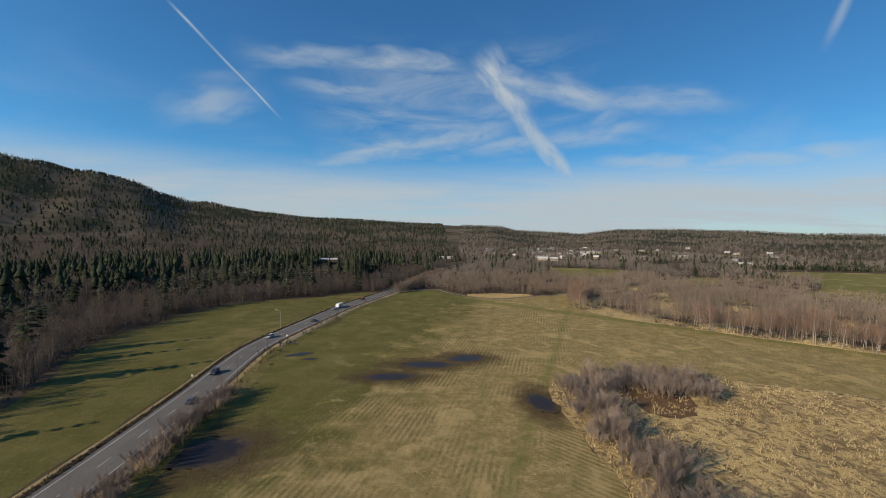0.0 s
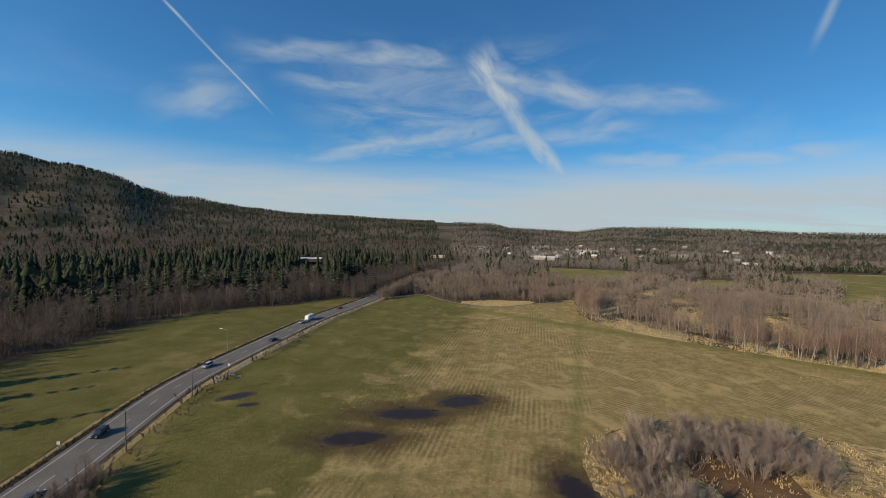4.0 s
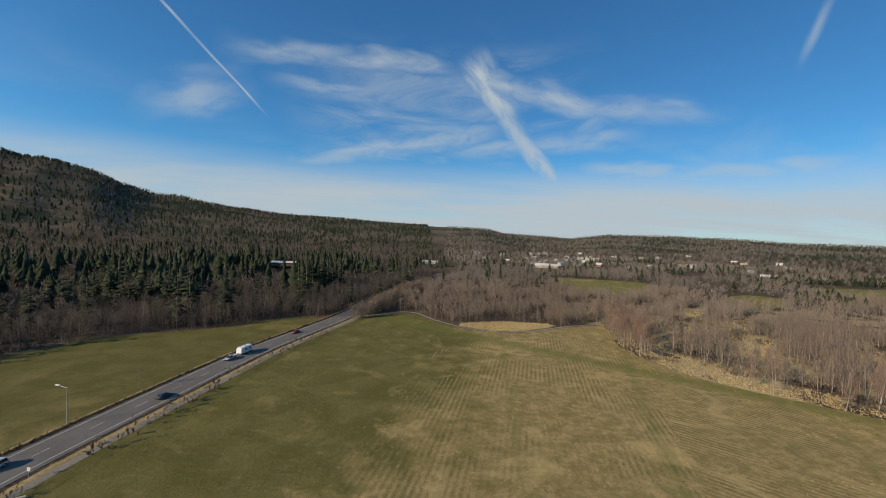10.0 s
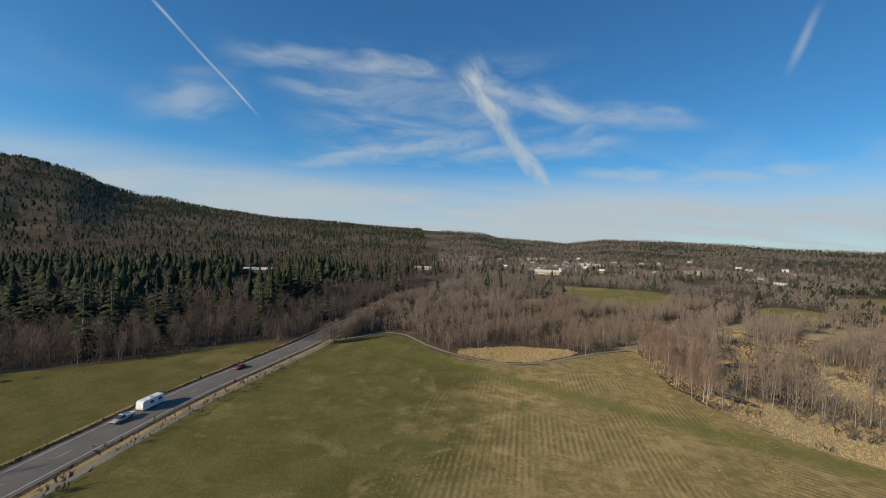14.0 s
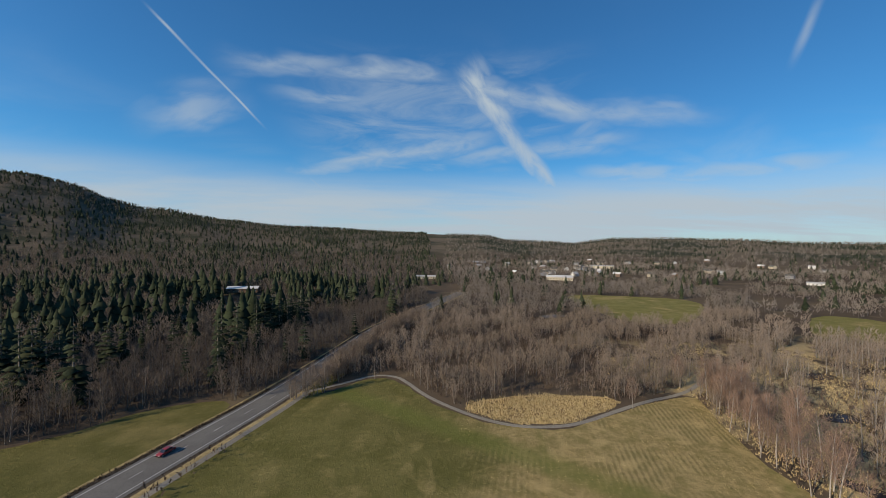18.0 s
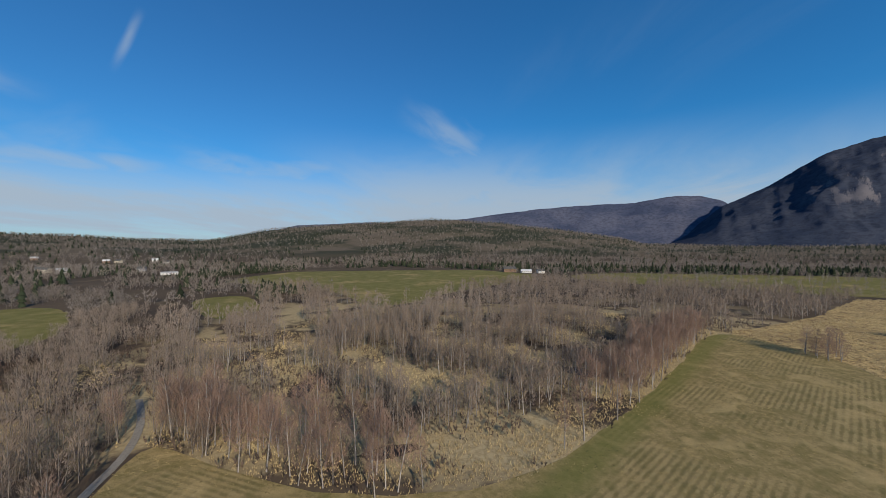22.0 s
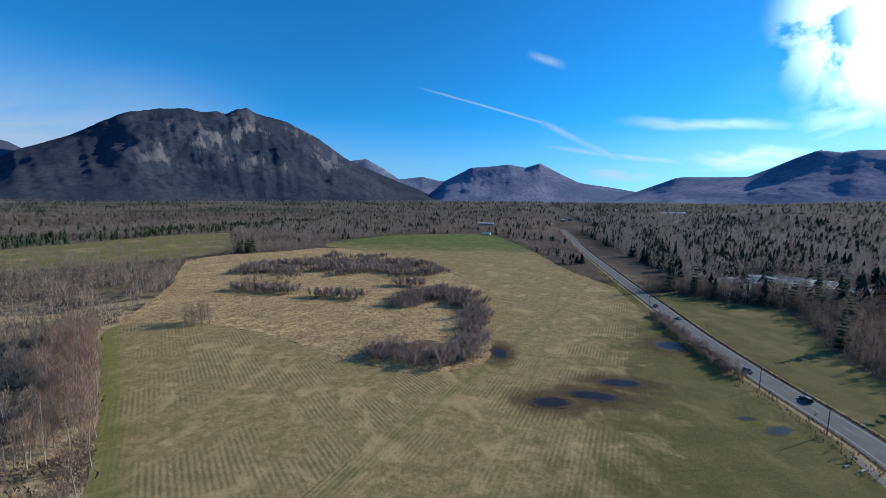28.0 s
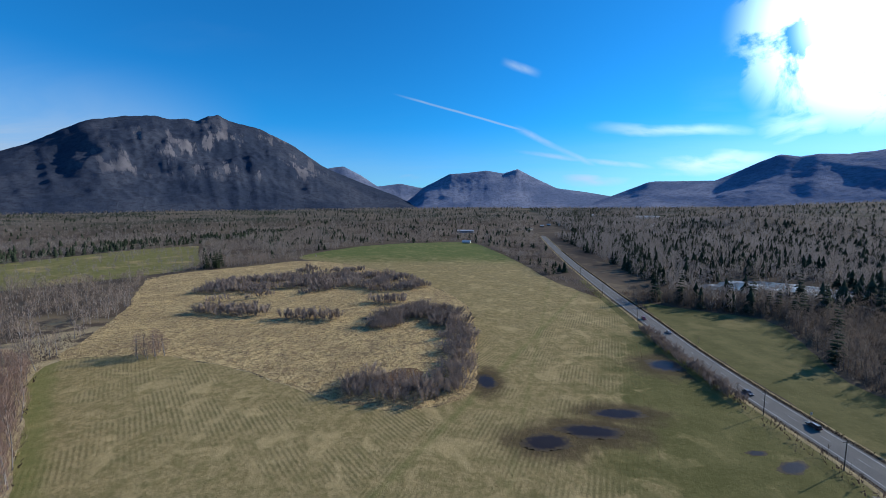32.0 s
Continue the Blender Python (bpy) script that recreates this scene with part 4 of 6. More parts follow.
def bare_tree(seed, tall, spread, limbs, twigs, wide, length, start=0.3, sides=4, lean=0.05, thick=0.011, bends=3):
    """A leafless tree: trunk and limbs, and a rounded crown of fine upswept twigs."""
    rng = random.Random(seed)
    wood, crown = Bits(), Bits()
    line = [Vector((0, 0, -0.2))]
    drift = Vector((rng.uniform(-lean, lean), rng.uniform(-lean, lean), 1)).normalized()
    for k in range(bends):
        drift = (drift + Vector((rng.uniform(-0.07, 0.07), rng.uniform(-0.07, 0.07), 0.08))).normalized()
        line.append(line[-1] + drift * tall * 0.92 / bends)
    for k in range(bends):
        wood.tube(line[k], line[k + 1], tall * thick * 1.2 * (1 - k / bends) ** 0.8 + 0.02, tall * thick * 1.2 * (1 - (k + 1) / bends) ** 0.8 + 0.02, sides)

    def stem(h):
        s = min(max(h, 0) * bends, bends - 0.001)
        return line[int(s)].lerp(line[int(s) + 1], s - int(s))

    for i in range(limbs):
        h = start * 0.8 + (0.85 - start * 0.8) * (i + rng.random()) / limbs
        p = stem(h)
        d = turned(rng, (0, 0, 1), rng.uniform(0.35, 0.8))
        r = tall * thick * 0.36 * (1.15 - h * 0.6)
        wood.tube(p, p + d * spread * rng.uniform(0.7, 1.15), r, r * 0.2, 3)
    # lobes make the crown uneven
    lobes = [(rng.uniform(0, 6.3), rng.uniform(0.0, 1.0), rng.uniform(0.7, 1.2)) for _ in range(5)]
    for _ in range(twigs):
        f = rng.random() ** 0.85
        a = rng.uniform(0, 6.3)
        lobe = max(c * math.exp(-((math.remainder(a - b, 6.283) / 1.0) ** 2) - ((f - g) / 0.4) ** 2) for b, g, c in lobes)
        reach = spread * (0.45 + 0.6 * lobe) * math.sin(math.pi * (0.14 + 0.80 * f)) ** 0.7
        r = reach * rng.random() ** 0.45
        c = stem(start + (0.94 - start) * f)
        p = c + Vector((math.cos(a) * r, math.sin(a) * r, rng.uniform(-0.4, 0.4)))
        d = Vector((math.cos(a) * 0.6, math.sin(a) * 0.6, 1.0)) + Vector((rng.uniform(-0.5, 0.5), rng.uniform(-0.5, 0.5), rng.uniform(-0.4, 0.4)))
        crown.spike(p, d, length * rng.uniform(0.6, 1.3), wide * rng.uniform(0.7, 1.3), (rng.uniform(-1, 1), rng.uniform(-1, 1), rng.uniform(-0.3, 0.3)))
    return wood.arrays(), crown.arrays()


def far_conifer(seed, tall, spread, tiers, sides=7):
    """A fir far off: ragged skirts one above another."""
    rng = random.Random(seed)
    wood, crown = Bits(), Bits()
    wood.tube((0, 0, -0.5), (0, 0, tall * 0.2), 0.35, 0.3, 3)
    for k in range(tiers):
        f = k / tiers
        low, top = tall * (0.05 + 0.9 * f), tall * min(1.0, 0.05 + 0.9 * (f + 1.9 / tiers))
        reach = spread * (1 - f) ** 0.8 * rng.uniform(0.8, 1.15)
        off = rng.uniform(0, 6.3)
        k0 = len(crown.v)
        crown.v.append((rng.uniform(-0.2, 0.2), rng.uniform(-0.2, 0.2), top))
        for i in range(sides):
            a, r = off + 2 * math.pi * i / sides, reach * rng.uniform(0.55, 1.25)
            crown.v.append((math.cos(a) * r, math.sin(a) * r, low + rng.uniform(-0.05, 0.05) * tall))
        crown.t += [(k0, k0 + 1 + i, k0 + 1 + (i + 1) % sides) for i in range(sides)]
    return wood.arrays(), crown.arrays()


def conifer(seed, tall, spread, tiers, arms, bare=0.06):
    """A dark fir: trunk and drooping fans of needles in uneven tiers."""
    rng = random.Random(seed)
    wood, crown = Bits(), Bits()
    wood.tube((0, 0, -0.2), (0, 0, tall * 0.55), tall * 0.013, tall * 0.008, 5)
    wood.tube((0, 0, tall * 0.55), (0, 0, tall), tall * 0.008, 0.02, 4)
    for k in range(tiers):
        f = (k + rng.uniform(-0.3, 0.3)) / tiers
        f = min(max(f, 0), 1)
        z = tall * (bare + (0.98 - bare) * f)
        reach = spread * (1 - f) ** 0.75 * rng.uniform(0.75, 1.12) + 0.25
        off = rng.uniform(0, 6.3)
        for i in range(arms):
            a = off + 2 * math.pi * (i + rng.uniform(-0.25, 0.25)) / arms
            l = reach * rng.uniform(0.65, 1.15)
            d = Vector((math.cos(a), math.sin(a), 0))
            side = Vector((-d.y, d.x, 0))
            drop = rng.uniform(0.12, 0.4)
            root = Vector((0, 0, z + 0.1 * l))
            mid = root + d * l * 0.55 - Vector((0, 0, l * drop * 0.3))
            tip = root + d * l - Vector((0, 0, l * drop))
            w = l * rng.uniform(0.28, 0.42)
            k0 = len(crown.v)
            crown.v += [tuple(root), tuple(mid + side * w - Vector((0, 0, w * 0.35))), tuple(tip), tuple(mid - side * w - Vector((0, 0, w * 0.35))), tuple(mid + Vector((0, 0, 0.12 * l)))]
            crown.t += [(k0, k0 + 1, k0 + 4), (k0 + 1, k0 + 2, k0 + 4), (k0 + 2, k0 + 3, k0 + 4), (k0 + 3, k0, k0 + 4)]
    return wood.arrays(), crown.arrays()


def shrub(seed, tall, spread, stems, twigs, wide):
    """A leafless thicket bush: many stems fanning from the ground."""
    rng = random.Random(seed)
    wood, crown = Bits(), Bits()
    ends = [] if stems else [(Vector((math.cos(k * 1.9), math.sin(k * 1.9), 0)) * spread * 0.4, Vector((math.cos(k * 1.9) * 0.4, math.sin(k * 1.9) * 0.4, 1)).normalized(), tall * (0.55 + 0.1 * k)) for k in range(5)]
    for _ in range(stems):
        a, lean = rng.uniform(0, 6.3), rng.uniform(0.05, 0.75)
        foot = Vector((math.cos(a), math.sin(a), 0)) * rng.uniform(0, spread * 0.45)
        d = Vector((math.cos(a) * lean, math.sin(a) * lean, 1)).normalized()
        l = tall * rng.uniform(0.55, 1.0)
        wood.tube(foot, foot + d * l, 0.035, 0.01, 3)
        ends.append((foot, d, l))
    for _ in range(twigs):
        p, d, l = rng.choice(ends)
        q = p + d * l * rng.uniform(0.3, 1.0)
        crown.spike(q, turned(rng, d, rng.uniform(0.3, 1.0)) + Vector((0, 0, 0.25)), tall * rng.uniform(0.18, 0.42), wide)
    return wood.arrays(), crown.arrays()


def tuft(seed, blades, tall, spread, wide):
    rng = random.Random(seed)
    bits = Bits()
    for _ in range(blades):
        a, r = rng.uniform(0, 6.3), rng.uniform(0, spread)
        d = Vector((math.cos(a) * rng.uniform(0, 0.7), math.sin(a) * rng.uniform(0, 0.7), 1))
        bits.spike((math.cos(a) * r, math.sin(a) * r, 0), d, tall * rng.uniform(0.6, 1.1), wide, (math.sin(a * 2), math.cos(a * 2), 0.1))
    return bits.arrays()


def one_mesh(pair):
    """Trunk and crown of a template as one set of triangles."""
    (v0, t0), (v1, t1) = pair
    return np.concatenate([v0, v1]), np.concatenate([t0, t1 + len(v0)]), len(t0)


def sown(box, cell, seed, keep):
    """Points on a jittered grid in a box (x0, y0, x1, y1) where keep(x, y) holds."""
    rng = np.random.default_rng(seed)
    gx, gy = np.meshgrid(np.arange(box[0], box[2], cell), np.arange(box[1], box[3], cell))
    x = gx.ravel() + rng.uniform(-0.48, 0.48, gx.size) * cell
    y = gy.ravel() + rng.uniform(-0.48, 0.48, gx.size) * cell
    ok = keep(x, y)
    return x[ok], y[ok]


def spread_out(name, templates, x, y, mat, label, category, seed, sizes=(0.75, 1.25), z=None, squash=0.15, wood=None):
    """One object of many plants too many to count."""
    rng = np.random.default_rng(seed)
    pick = rng.integers(0, len(templates), len(x))
    size, turn = rng.uniform(*sizes, len(x)), rng.uniform(0, 2 * math.pi, len(x))
    high = size * rng.uniform(1 - squash, 1 + squash, len(x))
    up = terrain(x, y) if z is None else z
    verts, tris, slots, base = [], [], [], 0
    for k, (v, t, *trunk) in enumerate(templates):
        at = np.flatnonzero(pick == k)
        if not len(at):
            continue
        c, s = np.cos(turn[at])[:, None], np.sin(turn[at])[:, None]
        px = (v[None, :, 0] * c - v[None, :, 1] * s) * size[at][:, None] + x[at][:, None]
        py = (v[None, :, 0] * s + v[None, :, 1] * c) * size[at][:, None] + y[at][:, None]
        pz = v[None, :, 2] * high[at][:, None] + up[at][:, None]
        verts.append(np.stack([px, py, pz], -1).reshape(-1, 3))
        tris.append((t[None] + (np.arange(len(at)) * len(v))[:, None, None] + base).reshape(-1, 3))
        slots.append(np.tile(np.arange(len(t)) < (trunk[0] if trunk and wood else 0), len(at)))
        base += len(at) * len(v)
    if not verts:
        return None
    ob = piece(name, tri_mesh(name, np.concatenate(verts), np.concatenate(tris)), mat)
    if wood:
        ob.data.materials.append(wood)
        ob.data.polygons.foreach_set("material_index", np.concatenate(slots).astype(np.int32))
    return tagged(ob, label, category, kind="stuff")


def clear(x, y, gap=0.0, road=9.0, trail=3.0):
    """True where no field, marsh, road or trail lies."""
    ok = (gap_to(ROAD, x, y) > road) & (gap_to(TRAIL, x, y) > trail)
    for poly in OPENINGS:
        ok &= ~inside(poly, x, y)
    return ok


def bearing_of(x, y, ox=0, oy=150):
    return np.degrees(np.arctan2(x - ox, y - oy))


def patchy(x, y, size, seed):
    """A smooth random value from 0 to 1 over the plan."""
    rng = np.random.default_rng(seed)
    v = np.zeros(np.shape(x))
    for k in range(5):
        a, p = rng.uniform(0, 2 * math.pi), rng.uniform(0, 2 * math.pi)
        f = 2 * math.pi / (size * rng.uniform(0.6, 1.6))
        v += np.sin((x * math.cos(a) + y * math.sin(a)) * f + p)
    return 1 / (1 + np.exp(-1.1 * v))


# templates, from fine to coarse
BARE_NEAR = [bare_tree(100 + k, 14, 3.3, 10, 460, 0.08, 1.4, start=0.15) for k in range(5)]
BIRCH_NEAR = [bare_tree(120 + k, 14, 2.5, 10, 420, 0.085, 1.5, start=0.34, lean=0.12, thick=0.008) for k in range(5)]
FIR_NEAR = [conifer(140 + k, 24, 5.0, 17, 8) for k in range(4)]
SHRUB_NEAR = [shrub(160 + k, 4.0, 2.6, 9, 430, 0.05) for k in range(4)]
BARE_MID = [one_mesh(bare_tree(200 + k, 12.5, 2.9, 2, 112, 0.20, 1.5, sides=3, start=0.15, bends=2)) for k in range(6)]
FIR_MID = [one_mesh(conifer(220 + k, 24, 5.2, 12, 6)) for k in range(5)]
SHRUB_MID = [one_mesh(shrub(240 + k, 3.4, 3.2, 3, 110, 0.15)) for k in range(4)]
BRUSH = [one_mesh(shrub(250 + k, 2.8, 3.4, 0, 20, 0.36)) for k in range(5)]
BARE_FAR = [one_mesh(bare_tree(260 + k, 12.5, 3.6, 0, 42, 0.48, 2.0, sides=3, start=0.15, bends=1)) for k in range(6)]
BARE_DIM = [one_mesh(bare_tree(270 + k, 12.5, 4.6, 0, 17, 1.15, 3.4, sides=3, start=0.08, bends=1)) for k in range(6)]
FIR_FAR = [one_mesh(far_conifer(280 + k, 22, 5.2, 6)) for k in range(5)]
FIR_DIM = [one_mesh(far_conifer(290 + k, 18, 6.4, 4, 6)) for k in range(5)]
TUFTS = [tuft(300 + k, 7, 0.75, 1.0, 0.26) for k in range(5)]
LOW_TUFTS = [tuft(320 + k, 7, 0.8, 0.6, 0.18) for k in range(3)]
STUBBLE = [tuft(330 + k, 4, 0.20, 0.42, 0.18) for k in range(4)]
TURF = [tuft(340 + k, 4, 0.16, 0.5, 0.4) for k in range(4)]


def tree_thing(name, pair, wood_mat, crown_mat, label, category, group, trunk="trunk", crown="crown"):
    """A single tree with its trunk and crown."""
    root = tagged(new(name), label, category, group)
    piece(trunk, tri_mesh(trunk, *pair[0]), wood_mat, root)
    piece(crown, tri_mesh(crown, *pair[1]), crown_mat, root)
    return root


def stand(firsts, x, y, seed, sizes=(0.75, 1.25)):
    """Single plants at places, each a thing of its own."""
    rng = random.Random(seed)
    used = set()
    for px, py in zip(x, y):
        k = rng.randrange(len(firsts))
        s = rng.uniform(*sizes)
        m = Matrix.Translation((px, py, float(terrain(px, py)))) @ Matrix.Rotation(rng.uniform(0, 6.3), 4, "Z") @ Matrix.Diagonal((s, s, s * rng.uniform(0.9, 1.1), 1))
        if k in used:
            copy_thing(firsts[k], m)
        else:
            firsts[k].matrix_basis = m
            used.add(k)
    for k, ob in enumerate(firsts):
        if k not in used:
            for o in (*ob.children_recursive, ob):
                bpy.data.objects.remove(o)


def trees_of(pairs, *args):
    return [tree_thing(args[0], pair, *args[1:]) for pair in pairs]


def in_west(x, y):
    return x < np.interp(y, [p[1] for p in ROAD[::-1]], [p[0] for p in ROAD[::-1]])


# white birches along the north-east side of the pasture
BIRCH_EDGE = [(120, 331), (110, 306), (106, 290), (104, 276), (108, 262), (113, 250), (126, 237), (142, 220), (165, 201), (185, 185), (217, 161), (244, 141)]
bx, by = sown((95, 115, 270, 345), 4.2, 11, lambda x, y: clear(x, y) & (gap_to(BIRCH_EDGE, x, y) < 11) & ~inside(OPEN_BOG, x, y))
stand(trees_of(BIRCH_NEAR, "birch_tree", M_BIRCH, M_TWIG_RED, "slender bare birch with pale trunk at the field edge", "tree", "birches along the pasture"), bx, by, 12, (0.8, 1.3))
# bare trees north of the trail and beside the road
nx, ny = sown((-10, 312, 140, 440), 6.4, 13, lambda x, y: clear(x, y, road=8) & (y > 314) & ~((np.abs(x - 55) < 30) & (y < 342)))
nx, ny = nx[:60], ny[:60]
stand(trees_of(BARE_NEAR, "bare_tree", M_BARK, M_TWIG, "leafless grey-brown alder in winter woods", "tree", "bare trees by the trail"), nx, ny, 14, (0.55, 1.05))
# forest edge beyond the western field
EDGE_WEST = WEST_FIELD[:17]
wx, wy = sown((-215, -40, -40, 350), 9.5, 15, lambda x, y: clear(x, y, road=10) & (gap_to(EDGE_WEST, x, y) < 17) & (gap_to(EDGE_WEST, x, y) > 1.5))
stand(trees_of(BARE_NEAR, "bare_tree", M_BARK, M_TWIG, "leafless dark tree at the western forest edge", "tree", "bare trees beyond the western field"), wx[:90], wy[:90], 16, (0.65, 1.1))
fx, fy = sown((-330, -120, -40, 430), 19, 17, lambda x, y: clear(x, y, road=14) & (gap_to(EDGE_WEST, x, y) < 170) & (gap_to(EDGE_WEST, x, y) > 50) & (x < -60) & (y > 20) & (patchy(x, y, 80, 7) > 0.40))
stand(trees_of(FIR_NEAR, "fir_tree", M_BARK, M_NEEDLE, "tall dark green fir in mixed forest", "tree", "firs behind the western field"), fx[:190], fy[:190], 18, (0.55, 1.3))
# row along the road's east side at the north end
gx, gy = sown((-60, 320, 20, 480), 4.2, 43, lambda x, y: ~in_west(x, y) & (gap_to(ROAD, x, y) > 5.8) & (gap_to(ROAD, x, y) < 16) & (gap_to(TRAIL, x, y) > 2) & (y > 326) & ~inside(FIELD, x, y))
stand(trees_of(BARE_NEAR, "bare_tree", M_BARK, M_TWIG, "leafless tree in the row beside the road", "tree", "bare trees beside the road"), gx[:90], gy[:90], 44, (0.75, 1.0))
gx, gy = sown((-60, 320, 30, 500), 2.5, 46, lambda x, y: ~in_west(x, y) & (gap_to(ROAD, x, y) > 6.8) & (gap_to(ROAD, x, y) < 17) & (gap_to(TRAIL, x, y) > 2) & (y > 323) & ~inside(FIELD, x, y))
spread_out("roadside_saplings", BARE_MID, gx, gy, M_TWIG, "dense grey-brown saplings beside the road", "trees", 49, (0.5, 0.85), wood=M_BARK)
# lone trees
stand(trees_of(BIRCH_NEAR[:1], "birch_tree", M_BIRCH, M_TWIG_RED, "lone bare birch standing by the trail", "tree", "lone birches"), [86], [323], 19, (0.85, 0.9))
stand(trees_of(BARE_NEAR[1:2], "bare_tree", M_BARK, M_TWIG, "tall bare snag above the reeds", "tree", "tall bare trees"), [40], [337], 20, (1.25, 1.3))
stand(trees_of(BARE_NEAR[1:4], "birch_tree", M_BIRCH, M_TWIG_RED, "bushy bare birch alone at the pasture corner", "tree", "birches at the corner"), [206, 210, 203, 207, 212, 204, 200, 208, 214, 201, 205, 211], [107, 104, 104, 103, 107, 109, 107, 110, 110, 111, 112, 112], 21, (0.75, 1.1))
stand(trees_of(FIR_NEAR[1:3], "spruce_tree", M_BARK, M_NEEDLE, "broad dark spruce in a clump on the marsh", "tree", "spruces on the marsh"), [377, 385, 392, 381, 397, 389], [-162, -168, -160, -174, -169, -178], 22, (0.9, 1.15))
stand(trees_of(BARE_NEAR[2:4], "bare_tree", M_BARK, M_TWIG, "small bare roadside tree by the verge", "tree", "roadside trees"), [-82, -75.5, -84, -60.5, -59, -84.5, -63, -83, -82], [231, 247, 227, 223, 222, 229, 155, 57, 84], 23, (0.3, 0.55))
# thicket along the road and on the marsh island
sx, sy = sown((-110, 25, -50, 130), 2.3, 24, lambda x, y: (np.abs(gap_to(ROAD, x, y) - 10.0) < 3.0) & (y < 124) & (y > 34) & ~in_west(x, y))
stand(trees_of(SHRUB_NEAR, "shrub", M_SHRUB, M_SHRUB, "leafless dark thicket bush beside the road", "shrub", "bushes by the road", "stem", "crown"), sx[:115], sy[:115], 25, (0.75, 1.2))
# bare trees standing in the roadside thicket
at_y = [120, 113, 106, 98, 91, 84, 75, 66, 57, 46]
stand(trees_of(BARE_NEAR[:3], "bare_tree", M_BARK, M_TWIG, "tall bare tree rising from the roadside thicket", "tree", "trees in the roadside thicket"), [float(np.interp(v, [p[1] for p in ROAD[::-1]], [p[0] for p in ROAD[::-1]])) + 9.0 + (k % 3) for k, v in enumerate(at_y)], at_y, 45, (0.45, 0.75))
ISLAND = [(60, 141), (42, 128), (40, 100), (41, 55), (52, 18), (85, -10), (118, 30), (108, 68), (78, 86), (94, 108), (94, 138)]
THICKET = [(292, -14), (304, -72), (276, -172), (154, -158), (84, -72), (124, -52), (188, -34), (270, 8)]
ISLAND_ARC = [(86, 130), (64, 134), (47, 122), (45, 90), (48, 55), (62, 25), (85, 4), (102, 40)]
ix, iy = sown((30, -14, 125, 144), 3.0, 26, lambda x, y: inside(ISLAND, x, y) & (gap_to(ISLAND_ARC, x, y) < 7 + 8 * patchy(x, y, 22, 5)) & (patchy(x, y, 12, 5) > 0.10))
stand(trees_of(SHRUB_NEAR, "shrub", M_SHRUB, M_SHRUB, "leafless grey-brown willow bush on the reed island", "shrub", "bushes on the reed island", "stem", "crown"), ix[:180], iy[:180], 27, (0.95, 1.6))
spread_out("willow_scrub", [one_mesh(p) for p in SHRUB_NEAR], ix[180:], iy[180:], M_SHRUB, "dense leafless willow scrub on the reed island", "shrubs", 30, (0.95, 1.6))
THICKET_LINE = [(98, -85), (160, -100), (220, -92), (285, -62)]
tx, ty = sown((30, -260, 420, 150), 3.6, 28, lambda x, y: (inside(MARSH, x, y) & (gap_to([(198, 30), (240, 26)], x, y) < 9) | inside(MARSH, x, y) & (gap_to([(140, 34), (170, 36)], x, y) < 6) | inside(MARSH, x, y) & (gap_to([(105, -16), (122, -14)], x, y) < 7)) | inside(THICKET, x, y) & (patchy(x, y, 45, 8) > 0.18) & ((gap_to(THICKET_LINE, x, y) < 34) | (patchy(x, y, 35, 9) > 0.75)))
spread_out("willow_thicket", SHRUB_MID, tx, ty, M_SHRUB, "grey leafless willow thicket on the marsh", "shrubs", 29, (1.4, 2.4))

# reeds
rx, ry = sown((30, -260, 420, 150), 1.6, 31, lambda x, y: inside(MARSH, x, y) & (patchy(x, y, 26, 3) > 0.10) & ((y > -20) | (patchy(x, y, 9, 33) > 0.5)) & (patchy(x, y, 8, 35) > 0.42))
spread_out("reed_grass", TUFTS, rx, ry, M_REED, "dry tan reed grass standing on the marsh", "reeds", 32, (0.6, 1.3))
ox, oy = sown((95, 110, 310, 410), 1.5, 33, lambda x, y: clear(x, y) & ((inside(OPEN_BOG, x, y) & (patchy(x, y, 12, 4) > 0.18)) | (inside(OPEN_BOG_FAR, x, y) & (patchy(x, y, 20, 4) > 0.4)) | ((patchy(x, y, 34, 24) > 0.62) & (gap_to(BIRCH_EDGE, x, y) < 110))))
spread_out("bog_reed_grass", TUFTS, ox, oy, M_REED, "dry tan reed grass between birches", "reeds", 34, (0.5, 1.1))
REED_BED = [(30, 331), (27, 324.5), (34, 318), (43, 313), (56, 312.4), (65, 315.5), (76, 321.5), (84, 328), (82, 333), (57, 337)]
sheet("reed_ground", smoothed(REED_BED, True, 2), 0.06, M_BOG, "matted straw-coloured ground of the reed bed", "marsh", 0.8, 9, 3.0)
qx, qy = sown((25, 310, 90, 340), 1.0, 35, lambda x, y: inside(REED_BED, x, y))
spread_out("reed_bed", TUFTS, qx, qy, M_REED, "bright straw-coloured reed bed inside the trail", "reeds", 36, (0.7, 1.3))
lx, ly = sown((-420, -700, 60, 560), 0.75, 37, lambda x, y: (np.abs(gap_to(ROAD, x, y) - 6.6) < 0.8) & (y > -400) & (y < 345) & (x < np.interp(y, [p[1] for p in ROAD[::-1]], [p[0] for p in ROAD[::-1]])))
spread_out("bramble_hedge", LOW_TUFTS, lx, ly, M_BRAMBLE, "low dark bramble hedge along the road", "hedge", 38, (0.7, 1.15))
jx, jy = sown((-420, -700, 60, 560), 0.8, 47, lambda x, y: (np.abs(gap_to(ROAD, x, y) - 6.4) < 0.7) & (y > -300) & (y < 335) & ~in_west(x, y))
spread_out("ditch_brambles", LOW_TUFTS, jx, jy, M_BRAMBLE, "dark brambles in the ditch along the road", "hedge", 48, (0.35, 0.62))
